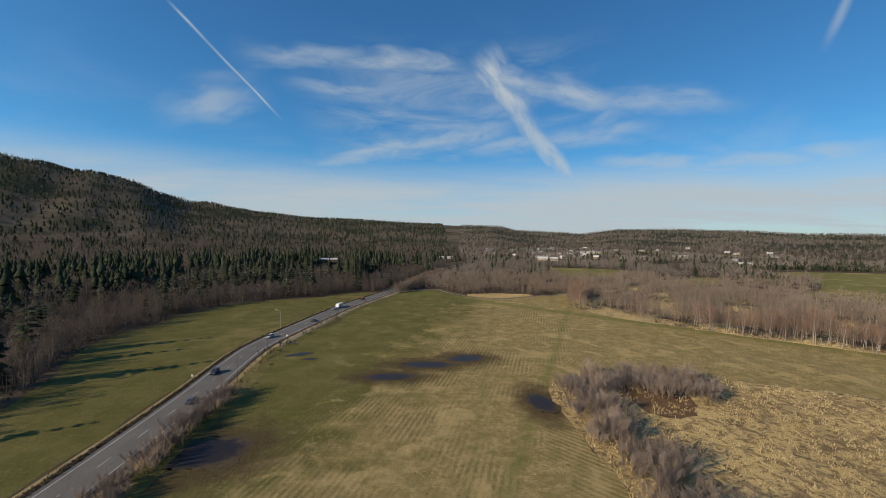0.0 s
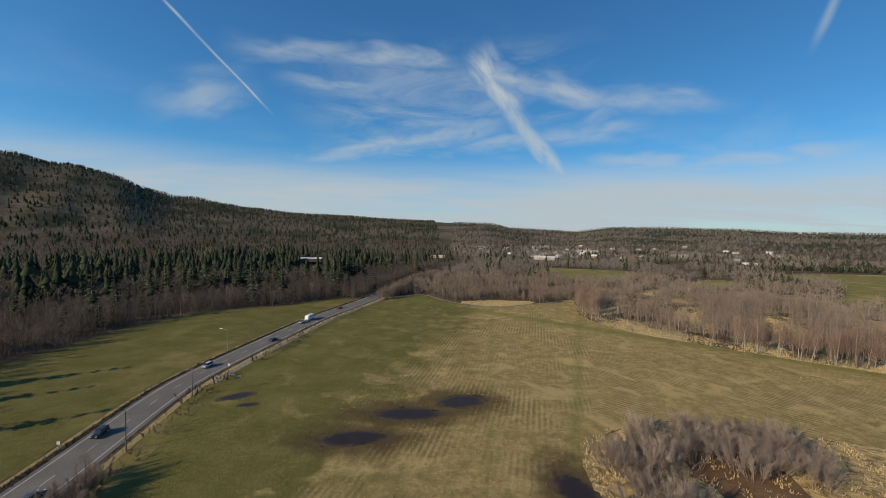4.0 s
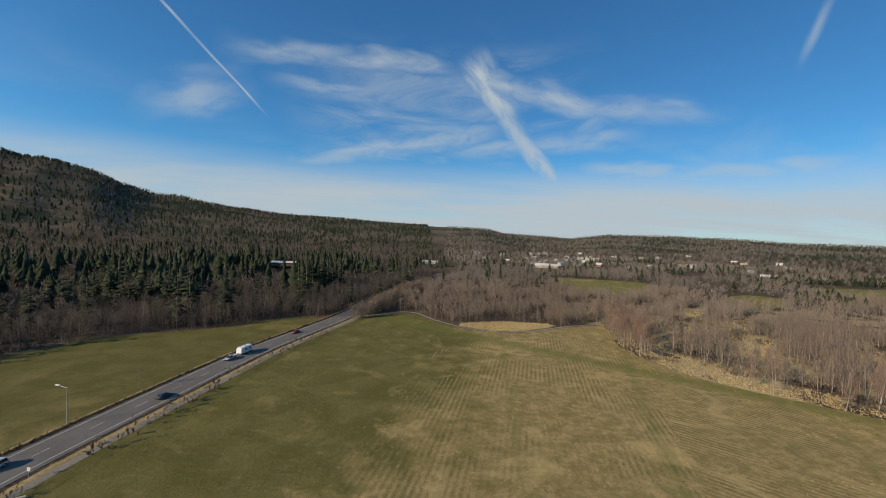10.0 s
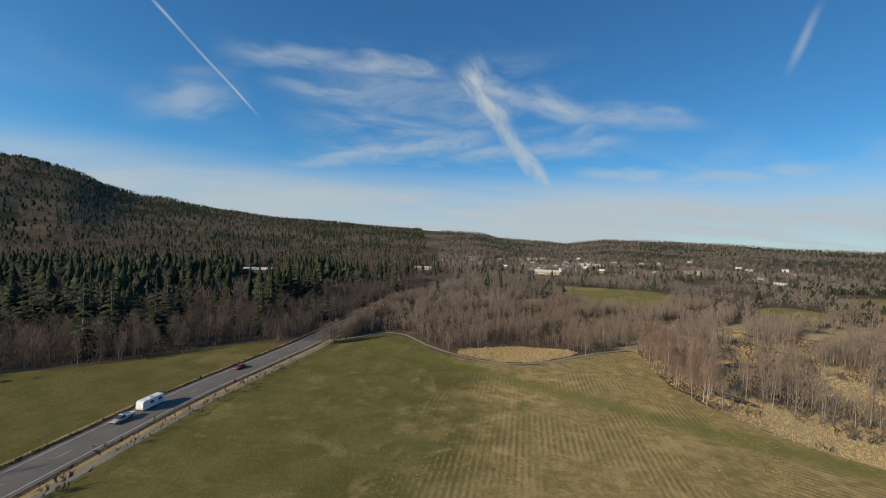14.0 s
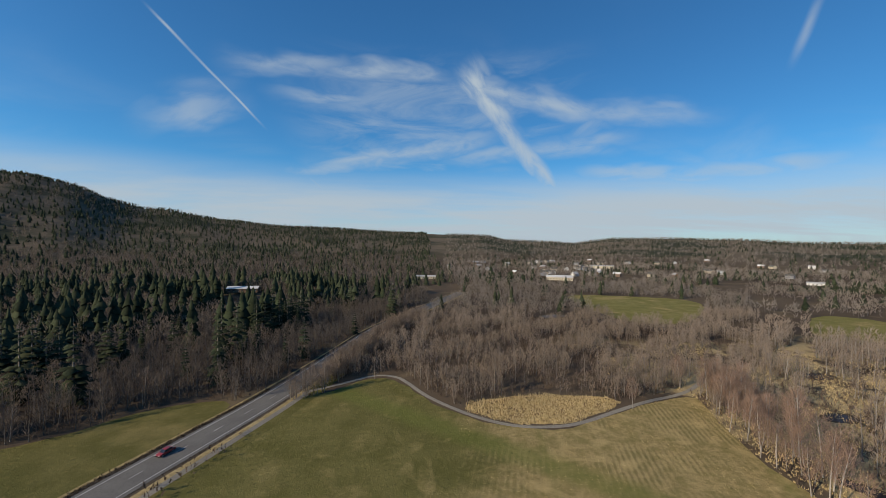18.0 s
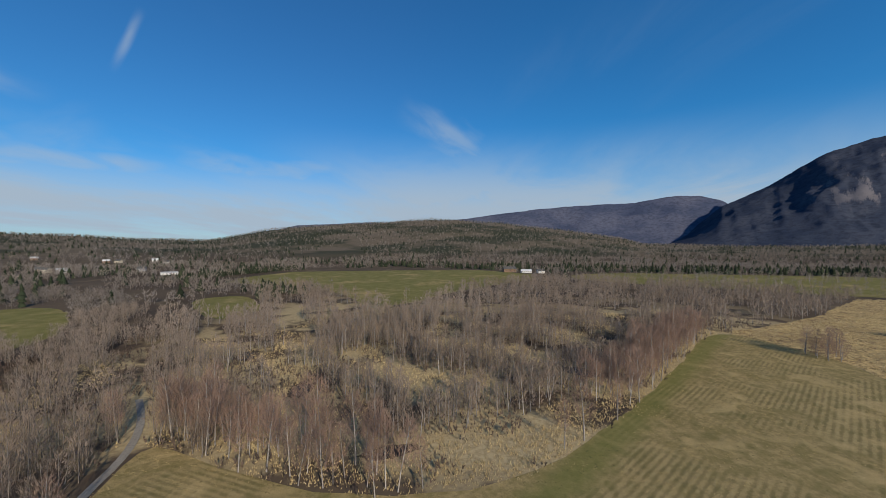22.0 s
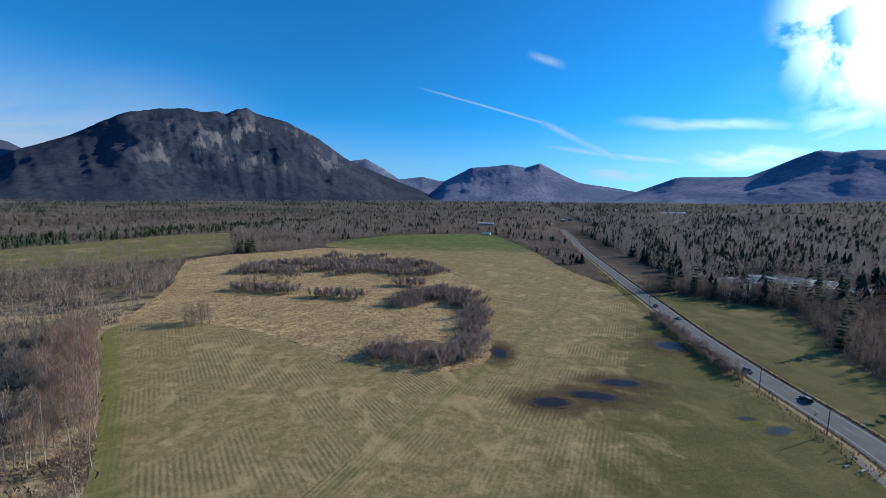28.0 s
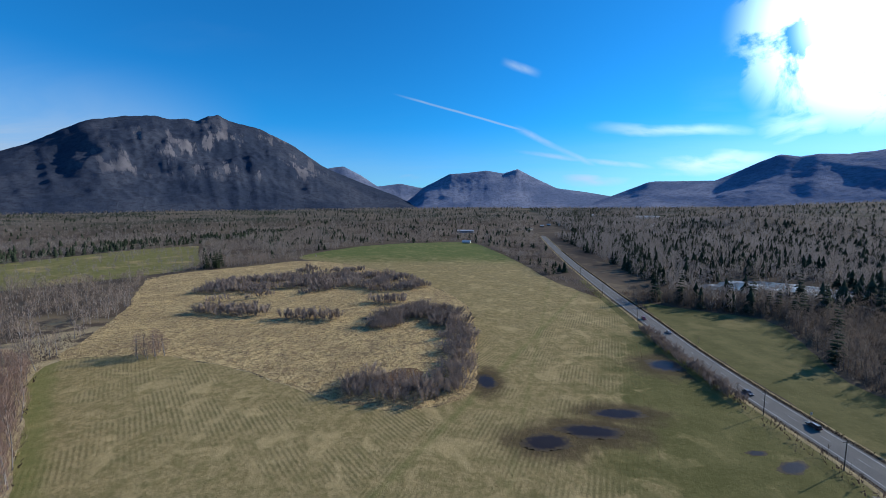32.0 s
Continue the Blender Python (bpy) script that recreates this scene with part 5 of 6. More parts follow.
kx, ky = sown((-420, -300, 60, 330), 1.5, 39, lambda x, y: (np.abs(gap_to(ROAD, x, y) - 7.9) < 0.8) & (x > np.interp(y, [p[1] for p in ROAD[::-1]], [p[0] for p in ROAD[::-1]])))
spread_out("verge_grass", LOW_TUFTS, kx, ky, M_REED, "tufts of dry grass on the verge", "grass", 40, (0.4, 0.8))
ex, ey = sown((95, 110, 270, 345), 1.6, 41, lambda x, y: (gap_to(BIRCH_EDGE, x, y) < 5) & ~inside(FIELD, x, y))
spread_out("edge_grass", TUFTS, ex, ey, M_REED, "dry tall grass under the birches", "grass", 42, (0.4, 0.9))

# ---------------------------------------------------------------- woods
RIVER = [(-150, -105), (-190, -125), (-232, -150), (-268, -118), (-290, -80), (-262, -20), (-236, -34), (-240, -80), (-214, -98), (-180, -88)]
BANK = [(x + 18, y + 30) for x, y in RIVER]


HOUSES = [(-152, 562), (20, 815), (225, 800), (248, 798), (430, 1075), (460, 1085), (600, 730), (86, -528), (110, -840), (722, 160)]


def sight(x, y):
    """False on the cleared ground in front of buildings."""
    ok = np.ones(np.shape(x), bool)
    for hx, hy in HOUSES:
        d = math.hypot(hx - 5, hy - 180)
        ok &= gap_to([(hx + (hx - 5) / d * 18, hy + (hy - 180) / d * 18), (hx - (hx - 5) / d * 60, hy - (hy - 180) / d * 60)], x, y) > 17
    return ok


def woods(tag, box, cell, seed, keep, firs, fineness, label_bare, label_fir, bare_sizes=(0.6, 1.15), fir_sizes=(0.6, 1.25), bark=None, mat=None):
    x, y = sown(box, cell, seed, lambda x, y: keep(x, y) & sight(x, y))
    share = firs(x, y)
    pick = np.random.default_rng(seed + 1).random(len(x)) < share
    spread_out("bare_" + tag, (BARE_MID, BARE_FAR, BARE_DIM)[fineness], x[~pick], y[~pick], mat or M_WOODS, label_bare, "woods", seed + 2, bare_sizes, wood=bark or M_BARK)
    spread_out("fir_" + tag, (FIR_MID, FIR_FAR, FIR_DIM)[fineness], x[pick], y[pick], M_FAR_NEEDLE, label_fir, "forest", seed + 3, fir_sizes, wood=M_BARK)


def ring(x, y, lo, hi):
    r = np.hypot(x - 5, y - 180)
    return (r > lo) & (r <= hi)


west_share = lambda x, y: np.where((gap_to(EDGE_WEST, x, y) < 55) | (gap_to(ROAD, x, y) < 42), 0.03, 0.05 + 0.80 * ((patchy(x, y, 70, 7) > 0.55) & (patchy(x, y, 19, 8) > 0.52)))
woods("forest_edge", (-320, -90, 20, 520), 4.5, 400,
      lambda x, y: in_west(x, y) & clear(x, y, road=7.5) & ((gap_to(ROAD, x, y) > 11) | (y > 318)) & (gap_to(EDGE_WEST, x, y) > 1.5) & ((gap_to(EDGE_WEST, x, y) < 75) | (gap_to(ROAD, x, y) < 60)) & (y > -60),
      west_share, 0, "leafless brown trees along the western forest", "dark firs near the western forest edge", (0.65, 1.1), (0.5, 1.25), M_BARK_DIMMED, M_WOODS_DIMMED)
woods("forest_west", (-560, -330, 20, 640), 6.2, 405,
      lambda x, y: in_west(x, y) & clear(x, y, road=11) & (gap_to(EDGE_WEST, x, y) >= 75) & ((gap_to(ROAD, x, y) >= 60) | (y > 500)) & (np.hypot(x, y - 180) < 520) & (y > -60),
      west_share, 1, "leafless brown trees of the western forest", "dark firs of the western forest", (0.7, 1.25), (0.5, 1.3), M_BARK_DIMMED, M_WOODS_DIMMED)
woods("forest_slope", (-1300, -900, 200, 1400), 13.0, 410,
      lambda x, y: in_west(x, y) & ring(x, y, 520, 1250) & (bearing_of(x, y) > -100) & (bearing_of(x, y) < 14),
      lambda x, y: 0.10 + 0.7 * ((patchy(x, y, 190, 9) > 0.5) & (patchy(x, y, 50, 11) > 0.45)), 2, "bare trees on the lower wooded slope", "dark conifers on the lower wooded slope", (0.8, 1.3), (0.55, 1.0), M_BARK_DIMMED, M_WOODS_DIMMED)
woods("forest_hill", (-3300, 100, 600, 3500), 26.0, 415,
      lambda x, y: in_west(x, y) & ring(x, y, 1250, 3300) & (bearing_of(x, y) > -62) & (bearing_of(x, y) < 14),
      lambda x, y: 0.48 + 0.4 * (patchy(x, y, 420, 9) > 0.5), 2, "bare trees on the far wooded hillside", "dark conifers on the far wooded hillside", (1.1, 1.7), (0.6, 1.0), M_BARK_DIMMED, M_WOODS_DIMMED)
woods("forest_southwest", (-1100, -1100, -120, 0), 7.8, 420,
      lambda x, y: in_west(x, y) & clear(x, y, road=12) & ring(x, y, 200, 900) & (bearing_of(x, y) < -90) & (y <= -10) & ~inside(RIVER, x, y) & ~inside(BANK, x, y),
      lambda x, y: 0.07 + 0.40 * (patchy(x, y, 60, 10) > 0.70), 1, "bare trees south-west of the road", "dark firs south-west of the road", (0.9, 1.4), (0.5, 0.95), M_BARK, M_RIVER_WOODS)
woods("forest_southwest_mid", (-1800, -1700, -200, 0), 13.0, 427,
      lambda x, y: in_west(x, y) & clear(x, y, road=12) & ring(x, y, 900, 1700) & (bearing_of(x, y) < -100),
      lambda x, y: 0.12 + 0.35 * (patchy(x, y, 180, 10) > 0.62), 2, "bare woods on the south-western knoll", "dark firs on the south-western knoll", (0.9, 1.4), (0.5, 0.9), M_BARK, M_RIVER_WOODS)
woods("forest_southwest_far", (-2600, -2700, -200, 0), 24.0, 425,
      lambda x, y: in_west(x, y) & ring(x, y, 1700, 2700) & (bearing_of(x, y) < -100),
      lambda x, y: 0.25 + 0.35 * (patchy(x, y, 260, 10) > 0.55), 2, "bare woods far south-west", "conifer woods far south-west", (1.0, 1.6), (0.5, 0.85), M_BARK, M_RIVER_WOODS)
woods("grove_north", (-60, 300, 320, 640), 3.8, 430,
      lambda x, y: ~in_west(x, y) & clear(x, y, road=8) & (y > 318) & (bearing_of(x, y) < 40) & ~inside(REED_BED, x, y) & (np.hypot(x - 118, y - 493) > 22) & ((patchy(x, y, 46, 25) > 0.34) | (gap_to(TRAIL, x, y) < 14)) & (y < 500),
      lambda x, y: 0 * x, 0, "leafless brown trees north of the trail", "scattered firs north of the trail", (0.5, 0.9))
woods("grove_far", (-60, 490, 380, 740), 6.2, 436,
      lambda x, y: ~in_west(x, y) & clear(x, y, road=8) & (y >= 500) & (y < 720) & (bearing_of(x, y) < 40) & (patchy(x, y, 46, 25) > 0.22),
      lambda x, y: 0.04 + 0 * x, 1, "leafless brown woods beyond the grove", "scattered firs beyond the grove", (0.55, 0.95), (0.5, 0.8), mat=M_PLAIN)
birch_keep = lambda x, y: (~in_west(x, y) & clear(x, y) & (bearing_of(x, y) >= 40) & (bearing_of(x, y) < 140) & (np.hypot(x, y - 180) < 560) & ~inside(OPEN_BOG, x, y)
                           & ~(inside(OPEN_BOG_FAR, x, y) & (patchy(x, y, 30, 6) > 0.25)) & (gap_to(BIRCH_EDGE, x, y) > 9) & (np.hypot(x - 208, y - 206) > 14) & (patchy(x, y, 44, 12) > 0.2) & (patchy(x, y, 34, 24) < 0.66))
woods("birch_wood", (110, -330, 600, 460), 3.8, 440, lambda x, y: birch_keep(x, y) & (np.hypot(x - 60, y - 240) < 235),
      lambda x, y: 0 * x, 0, "dense leafless grey birch wood east of the pasture", "firs in the birch wood", (0.75, 1.15), bark=M_BIRCH)
woods("birch_wood_far", (110, -330, 600, 460), 5.6, 445, lambda x, y: birch_keep(x, y) & (np.hypot(x - 60, y - 240) >= 235),
      lambda x, y: 0 * x, 1, "leafless grey birch wood further east", "firs in the far birch wood", (0.7, 1.1), bark=M_BIRCH)
woods("plain_north", (-200, 400, 1100, 1300), 11.5, 450,
      lambda x, y: ~in_west(x, y) & clear(x, y) & ring(x, y, 430, 1150) & (bearing_of(x, y) > 4) & (bearing_of(x, y) < 70) & (patchy(x, y, 130, 13) > 0.22) & ((y > 720) | (bearing_of(x, y) > 40)),
      lambda x, y: 0.05 + 0.4 * (patchy(x, y, 160, 14) > 0.75), 2, "bare woods across the northern plain", "conifers across the northern plain", (0.6, 1.0), (0.4, 0.8), mat=M_PLAIN)
woods("plain_north_far", (-200, 800, 2600, 3300), 30.0, 455,
      lambda x, y: ~in_west(x, y) & ring(x, y, 1150, 3200) & (bearing_of(x, y) > 4) & (bearing_of(x, y) < 70),
      lambda x, y: 0.12 + 0.4 * (patchy(x, y, 300, 14) > 0.65), 2, "bare woods far across the northern plain", "conifers far across the northern plain", (0.75, 1.1), (0.45, 0.7), mat=M_PLAIN)
woods("plain_east", (250, -1100, 1300, 900), 12.5, 460,
      lambda x, y: clear(x, y) & ring(x, y, 540, 1250) & (bearing_of(x, y) >= 70) & (bearing_of(x, y) < 150) & (patchy(x, y, 150, 15) > 0.18),
      lambda x, y: 0.05 + 0.85 * ((patchy(x, y, 120, 16) > 0.32) & (np.abs(x - 0.15 * y - 810) < 75)), 2, "bare woods across the eastern plain", "conifers across the eastern plain", (0.6, 1.0), (0.45, 0.85), mat=M_PLAIN)
woods("plain_east_far", (400, -2800, 3200, 1300), 30.0, 465,
      lambda x, y: ring(x, y, 1250, 3200) & (bearing_of(x, y) >= 70) & (bearing_of(x, y) < 150),
      lambda x, y: 0.08 + 0.35 * (patchy(x, y, 300, 16) > 0.65), 2, "bare woods far across the eastern plain", "conifers far across the eastern plain", (0.75, 1.1), (0.45, 0.7), mat=M_PLAIN)
woods("plain_south", (-700, -1300, 900, -150), 11.0, 470,
      lambda x, y: ~in_west(x, y) & clear(x, y, road=16) & ring(x, y, 330, 1350) & (np.abs(bearing_of(x, y)) >= 140) & (patchy(x, y, 110, 17) > 0.18),
      lambda x, y: 0.03 + 0.3 * (patchy(x, y, 120, 18) > 0.74), 2, "bare woods across the southern plain", "conifers across the southern plain", (0.5, 0.9), (0.4, 0.8), mat=M_PLAIN)
woods("plain_south_far", (-1500, -3200, 1700, -1000), 26.0, 475,
      lambda x, y: ~in_west(x, y) & ring(x, y, 1350, 3000) & (np.abs(bearing_of(x, y)) >= 150) & ~inside(FIELD, x, y),
      lambda x, y: 0.06 + 0.3 * (patchy(x, y, 260, 18) > 0.7), 2, "bare woods far across the southern plain", "conifers far across the southern plain", (0.8, 1.3), (0.6, 1.0), mat=M_PLAIN)
ux, uy = sown((-260, -70, 340, 480), 3.1, 490, lambda x, y: clear(x, y, road=9) & (np.hypot(x - 5, y - 210) < 300) & ((patchy(x, y, 34, 24) < 0.70) | (x < 100)) & ~inside(REED_BED, x, y) & ~(inside(OPEN_BOG, x, y) & (patchy(x, y, 16, 21) < 0.66)) & (patchy(x, y, 24, 20) > 0.16))
spread_out("undergrowth", BRUSH, ux, uy, M_UNDER, "leafless brown undergrowth beneath the trees", "shrubs", 491, (0.5, 1.2))
vx, vy = sown((-90, -620, 60, -50), 4.0, 495, lambda x, y: ~in_west(x, y) & ~inside(FIELD, x, y) & (gap_to(ROAD, x, y) > 9) & (patchy(x, y, 50, 23) > 0.4))
spread_out("roadside_scrub", BRUSH, vx, vy, M_SHRUB, "leafless reddish scrub beside the southern road", "shrubs", 496, (0.6, 1.3))
hx, hy = sown((480, 580, 780, 680), 3.4, 480, lambda x, y: gap_to([(500, 655), (757, 602)], x, y) < 6)
spread_out("conifer_hedge", FIR_FAR, hx, hy, M_FAR_NEEDLE, "clipped dark evergreen windbreak beside the field", "hedge", 481, (0.32, 0.42))
mx, my = sown((330, -480, 760, 130), 13, 482, lambda x, y: inside(MEADOW_EAST, x, y) & (patchy(x, y, 90, 19) > 0.55))
spread_out("young_trees", BARE_FAR, mx, my, M_PLAIN, "pale slender bare trees on the meadow", "trees", 483, (0.5, 0.95), wood=M_BIRCH)

# ---------------------------------------------------------------- stubble and turf on the pasture
def in_rows(box, gap, step, bearing, seed, keep):
    """Points along parallel swaths that run at a bearing."""
    rng = np.random.default_rng(seed)
    w = radians(bearing)
    cx, cy, reach = (box[0] + box[2]) / 2, (box[1] + box[3]) / 2, math.hypot(box[2] - box[0], box[3] - box[1]) / 2
    u, v = np.meshgrid(np.arange(-reach, reach, gap), np.arange(-reach, reach, step))
    u = u.ravel() + rng.normal(0, 0.16, u.size) + 0.5 * np.sin(v.ravel() * 0.05) + 0.3 * np.sin(v.ravel() * 0.13 + u.ravel() * 0.4)
    v = v.ravel() + rng.uniform(-0.5, 0.5, v.size) * step
    x, y = cx + u * math.cos(w) + v * math.sin(w), cy - u * math.sin(w) + v * math.cos(w)
    ok = keep(x, y) & inside(FIELD, x, y)
    return x[ok], y[ok]


def dry_side(x, y):
    return x - (y - 180) * 0.30


def no_pool(x, y):
    ok = np.ones(np.shape(x), bool)
    for px, py, rx, ry, a in PUDDLES:
        ok &= ((x - px) / rx) ** 2 + ((y - py) / ry) ** 2 > 1.9
    return ok


wheel = lambda x, y: 0.924 * x - 0.383 * y + 15.5
for tag, bearing, seed, keep in (("west", 16.0, 500, lambda x, y: (wheel(x, y) < -2.5) & (dry_side(x, y) > -16)),
                                 ("east", 133.0, 502, lambda x, y: wheel(x, y) > 2.5)):
    ax, ay = in_rows((-60, -60, 255, 345), 1.55, 0.75, bearing, seed, lambda x, y: keep(x, y) & no_pool(x, y) & (patchy(x, y, 28, seed) + 0.45 * patchy(x, y, 7, seed + 1) > 0.78))
    spread_out("stubble_" + tag, STUBBLE, ax, ay, M_STUBBLE, "bleached mown grass lying in rows on the pasture", "stubble", seed + 3, (0.6, 1.3))
cx, cy = sown((-75, 60, 0, 260), 1.4, 513, lambda x, y: inside(FIELD, x, y) & no_pool(x, y) & (patchy(x, y, 16, 28) + 0.4 * patchy(x, y, 60, 29) > 0.98))
spread_out("dark_tussocks", TURF, cx, cy, M_DITCH, "dark tussocks dotting the pasture by the road", "grass", 514, (0.4, 0.9))

# ---------------------------------------------------------------- buildings
M_WHITE = material("white_paint", ((0.70, 0.68, 0.64), (0.60, 0.58, 0.55), (0.45, 0.44, 0.42)), (0.08, 0.8), bump=0.1)
M_CREAM = material("cream_siding", ((0.55, 0.48, 0.36), (0.48, 0.42, 0.32), (0.38, 0.33, 0.26)), (0.1, 0.9), bump=0.15)
M_GREY = material("grey_siding", ((0.33, 0.33, 0.34), (0.27, 0.27, 0.28), (0.21, 0.21, 0.22)), (0.1, 0.9), bump=0.15)
M_BROWN = material("brown_siding", ((0.19, 0.12, 0.08), (0.15, 0.10, 0.07), (0.10, 0.07, 0.05)), (0.1, 0.9), bump=0.15)
M_ROOF_PALE = material("pale_metal_roof", ((0.52, 0.51, 0.50), (0.44, 0.43, 0.43), (0.34, 0.34, 0.34)), (0.06, 0.7), rough=0.75, bump=0.1)
M_ROOF_DARK = material("shingle_roof", ((0.10, 0.095, 0.09), (0.14, 0.13, 0.12), (0.07, 0.07, 0.065)), (0.1, 1.2), bump=0.3)
M_GLASS = material("window_glass", ((0.03, 0.035, 0.045), (0.05, 0.055, 0.065), (0.02, 0.02, 0.03)), (0.2, 1.0), rough=0.08, bump=0, spec=0.6)
M_WOOD = material("weathered_wood", ((0.20, 0.16, 0.12), (0.15, 0.12, 0.095), (0.10, 0.085, 0.07)), (0.6, 4.0))
M_STEEL = material("galvanised_steel", ((0.45, 0.46, 0.47), (0.38, 0.39, 0.40), (0.3, 0.3, 0.31)), (0.5, 3.0), rough=0.45, metal=0.7, bump=0.05)
M_RUBBER = material("tyre_rubber", ((0.025, 0.025, 0.026), (0.035, 0.035, 0.035), (0.018, 0.018, 0.018)), (2.0, 9.0), rough=0.8)
M_LAMP = material("lamp_glass", ((0.75, 0.75, 0.70), (0.7, 0.7, 0.65), (0.6, 0.6, 0.56)), (2.0, 8.0), rough=0.2, bump=0)
M_RED = material("red_lens", ((0.45, 0.03, 0.025), (0.4, 0.03, 0.025), (0.3, 0.02, 0.02)), (2.0, 8.0), rough=0.2, bump=0)
M_CONCRETE = material("concrete", ((0.42, 0.41, 0.38), (0.35, 0.34, 0.32), (0.26, 0.255, 0.24)), (0.15, 2.0), bump=0.2)


def box(bm, x0, y0, z0, x1, y1, z1, bevel=0.0):
    m = Matrix.Translation(((x0 + x1) / 2, (y0 + y1) / 2, (z0 + z1) / 2)) @ Matrix.Diagonal((x1 - x0, y1 - y0, z1 - z0, 1))
    made = bmesh.ops.create_cube(bm, size=1, matrix=m)
    if bevel:
        edges = list({e for v in made["verts"] for e in v.link_edges})
        bmesh.ops.bevel(bm, geom=edges, offset=bevel, segments=2, profile=0.6, affect="EDGES")
    return bm


def house(name, wide, deep, high, roof, wall_mat, roof_mat, label, category, group="", windows=4, door=True):
    """A building with a gabled roof along its long side; its front looks to -y."""
    root = tagged(new(name), label, category, group)
    bm = box(bmesh.new(), -wide / 2, -deep / 2, -0.3, wide / 2, deep / 2, high)
    for s in (-1, 1):
        x = s * wide / 2
        vs = [bm.verts.new((x, y, z)) for y, z in ((-deep / 2, high), (deep / 2, high), (0, high + roof - 0.08))]
        bm.faces.new(vs)
    part("wall", bm, wall_mat, root)
    over = 0.6
    for s in (-1, 1):
        bm = bmesh.new()
        drop = roof * over / (deep / 2)
        a, b = (s * (deep / 2 + over), high - drop), (0.0, high + roof)
        pts = []
        for x in (-wide / 2 - over, wide / 2 + over):
            pts.append([bm.verts.new((x, y, z + t)) for t in (0.02, 0.24) for y, z in (a, b)])
        (a0, b0, a1, b1), (c0, d0, c1, d1) = pts
        for f in ((a0, b0, d0, c0), (a1, c1, d1, b1), (a0, c0, c1, a1), (b0, b1, d1, d0), (a0, a1, b1, b0), (c0, d0, d1, c1)):
            bm.faces.new(f)
        bmesh.ops.recalc_face_normals(bm, faces=bm.faces)
        part("roof", bm, roof_mat, root)
    for k in range(windows):
        x = -wide / 2 + wide * (k + 0.5) / windows
        wide_w, z0 = min(1.4, wide / windows * 0.5), high * 0.35
        for y in (-deep / 2 - 0.03, deep / 2 + 0.03):
            win = part("window", box(bmesh.new(), x - wide_w / 2, y - 0.03, z0, x + wide_w / 2, y + 0.03, z0 + min(1.4, high * 0.4)), M_GLASS, root)
            part("sill", box(bmesh.new(), x - wide_w / 2 - 0.1, y - 0.10, z0 - 0.12, x + wide_w / 2 + 0.1, y + 0.10, z0), M_WHITE, win)
    if door:
        part("door", box(bmesh.new(), wide * 0.24 - 0.5, -deep / 2 - 0.08, 0, wide * 0.24 + 0.5, -deep / 2 + 0.02, min(2.1, high * 0.85)), M_BROWN, root)
    return root


def settle(ob, x, y, turn=0.0):
    ob.matrix_basis = Matrix.Translation((x, y, float(terrain(x, y)))) @ Matrix.Rotation(radians(turn), 4, "Z")
    return ob


settle(house("long_shed", 26, 9, 3.6, 1.6, M_BROWN, M_ROOF_PALE, "long shed with white metal roof among firs", "shed", windows=7), -152, 562, 8)
settle(house("long_shed", 34, 10, 3.8, 1.4, M_CREAM, M_ROOF_PALE, "long pale building beyond bare trees", "building", windows=8), 20, 815, -4)
settle(house("school_building", 40, 16, 5.0, 2.6, M_CREAM, M_ROOF_PALE, "large cream building with a pale roof", "building", windows=9), 236, 800, -18)
settle(house("warehouse", 46, 20, 6, 1.4, M_CREAM, M_ROOF_PALE, "white flat-roofed warehouse in the town", "warehouse", windows=8), 445, 1080, -22)
settle(house("farm_shed", 22, 9, 3.4, 1.6, M_WHITE, M_ROOF_PALE, "white shed behind the evergreen windbreak", "shed", windows=5), 600, 730, -40)
settle(house("barn", 17, 9, 3.6, 2.4, M_WHITE, M_ROOF_PALE, "white barn at the far end of the pasture", "barn", windows=4), 86, -528, 170)
settle(house("warehouse", 90, 34, 9, 2.0, M_WHITE, M_ROOF_PALE, "long white warehouse before the mountains", "warehouse", windows=10), -622, -1465, 155)
settle(house("long_shed", 46, 14, 6, 2.2, M_GREY, M_ROOF_PALE, "grey shed with pale roof south of the field", "shed", windows=6), 110, -840, 178)
settle(house("farm_house", 12, 8, 4.2, 2.8, M_WHITE, M_ROOF_DARK, "white farmhouse beside the eastern field", "house", windows=4), 714, 138, 98)
settle(house("farm_shed", 18, 9, 3.6, 2.2, M_WHITE, M_ROOF_PALE, "white farm shed with pale roof", "shed", windows=5), 722, 162, 98)
settle(house("barn", 22, 12, 6, 4.0, M_BROWN, M_ROOF_DARK, "brown barn beside the eastern field", "barn", windows=3), 736, 190, 98)
town = [house("town_house", 12, 9, 5.0, 3.0, w, r, "small " + l + " house in the distant town", "house", "houses of the town", windows=3)
        for w, r, l in ((M_CREAM, M_ROOF_DARK, "cream"), (M_GREY, M_ROOF_DARK, "grey"), (M_BROWN, M_ROOF_PALE, "brown"), (M_WHITE, M_ROOF_DARK, "white"), (M_WHITE, M_ROOF_PALE, "pale-roofed white"))]
rng = random.Random(77)
for k in range(64):
    if k < 44:
        x, y = rng.gauss(330, 110), rng.uniform(830, 1320)
    elif k < 54:
        x, y = rng.uniform(560, 900), rng.uniform(800, 1250)
    else:
        x, y = rng.uniform(-500, 150), rng.uniform(-1700, -780)
    if k < 5:
        settle(town[k], x, y, rng.uniform(0, 180))
    else:
        copy_thing(town[(0, 1, 2, 1, 0, 3, 2, 4)[k % 8]], Matrix.Translation((x, y, float(terrain(x, y)))) @ Matrix.Rotation(rng.uniform(0, 3.1), 4, "Z"))

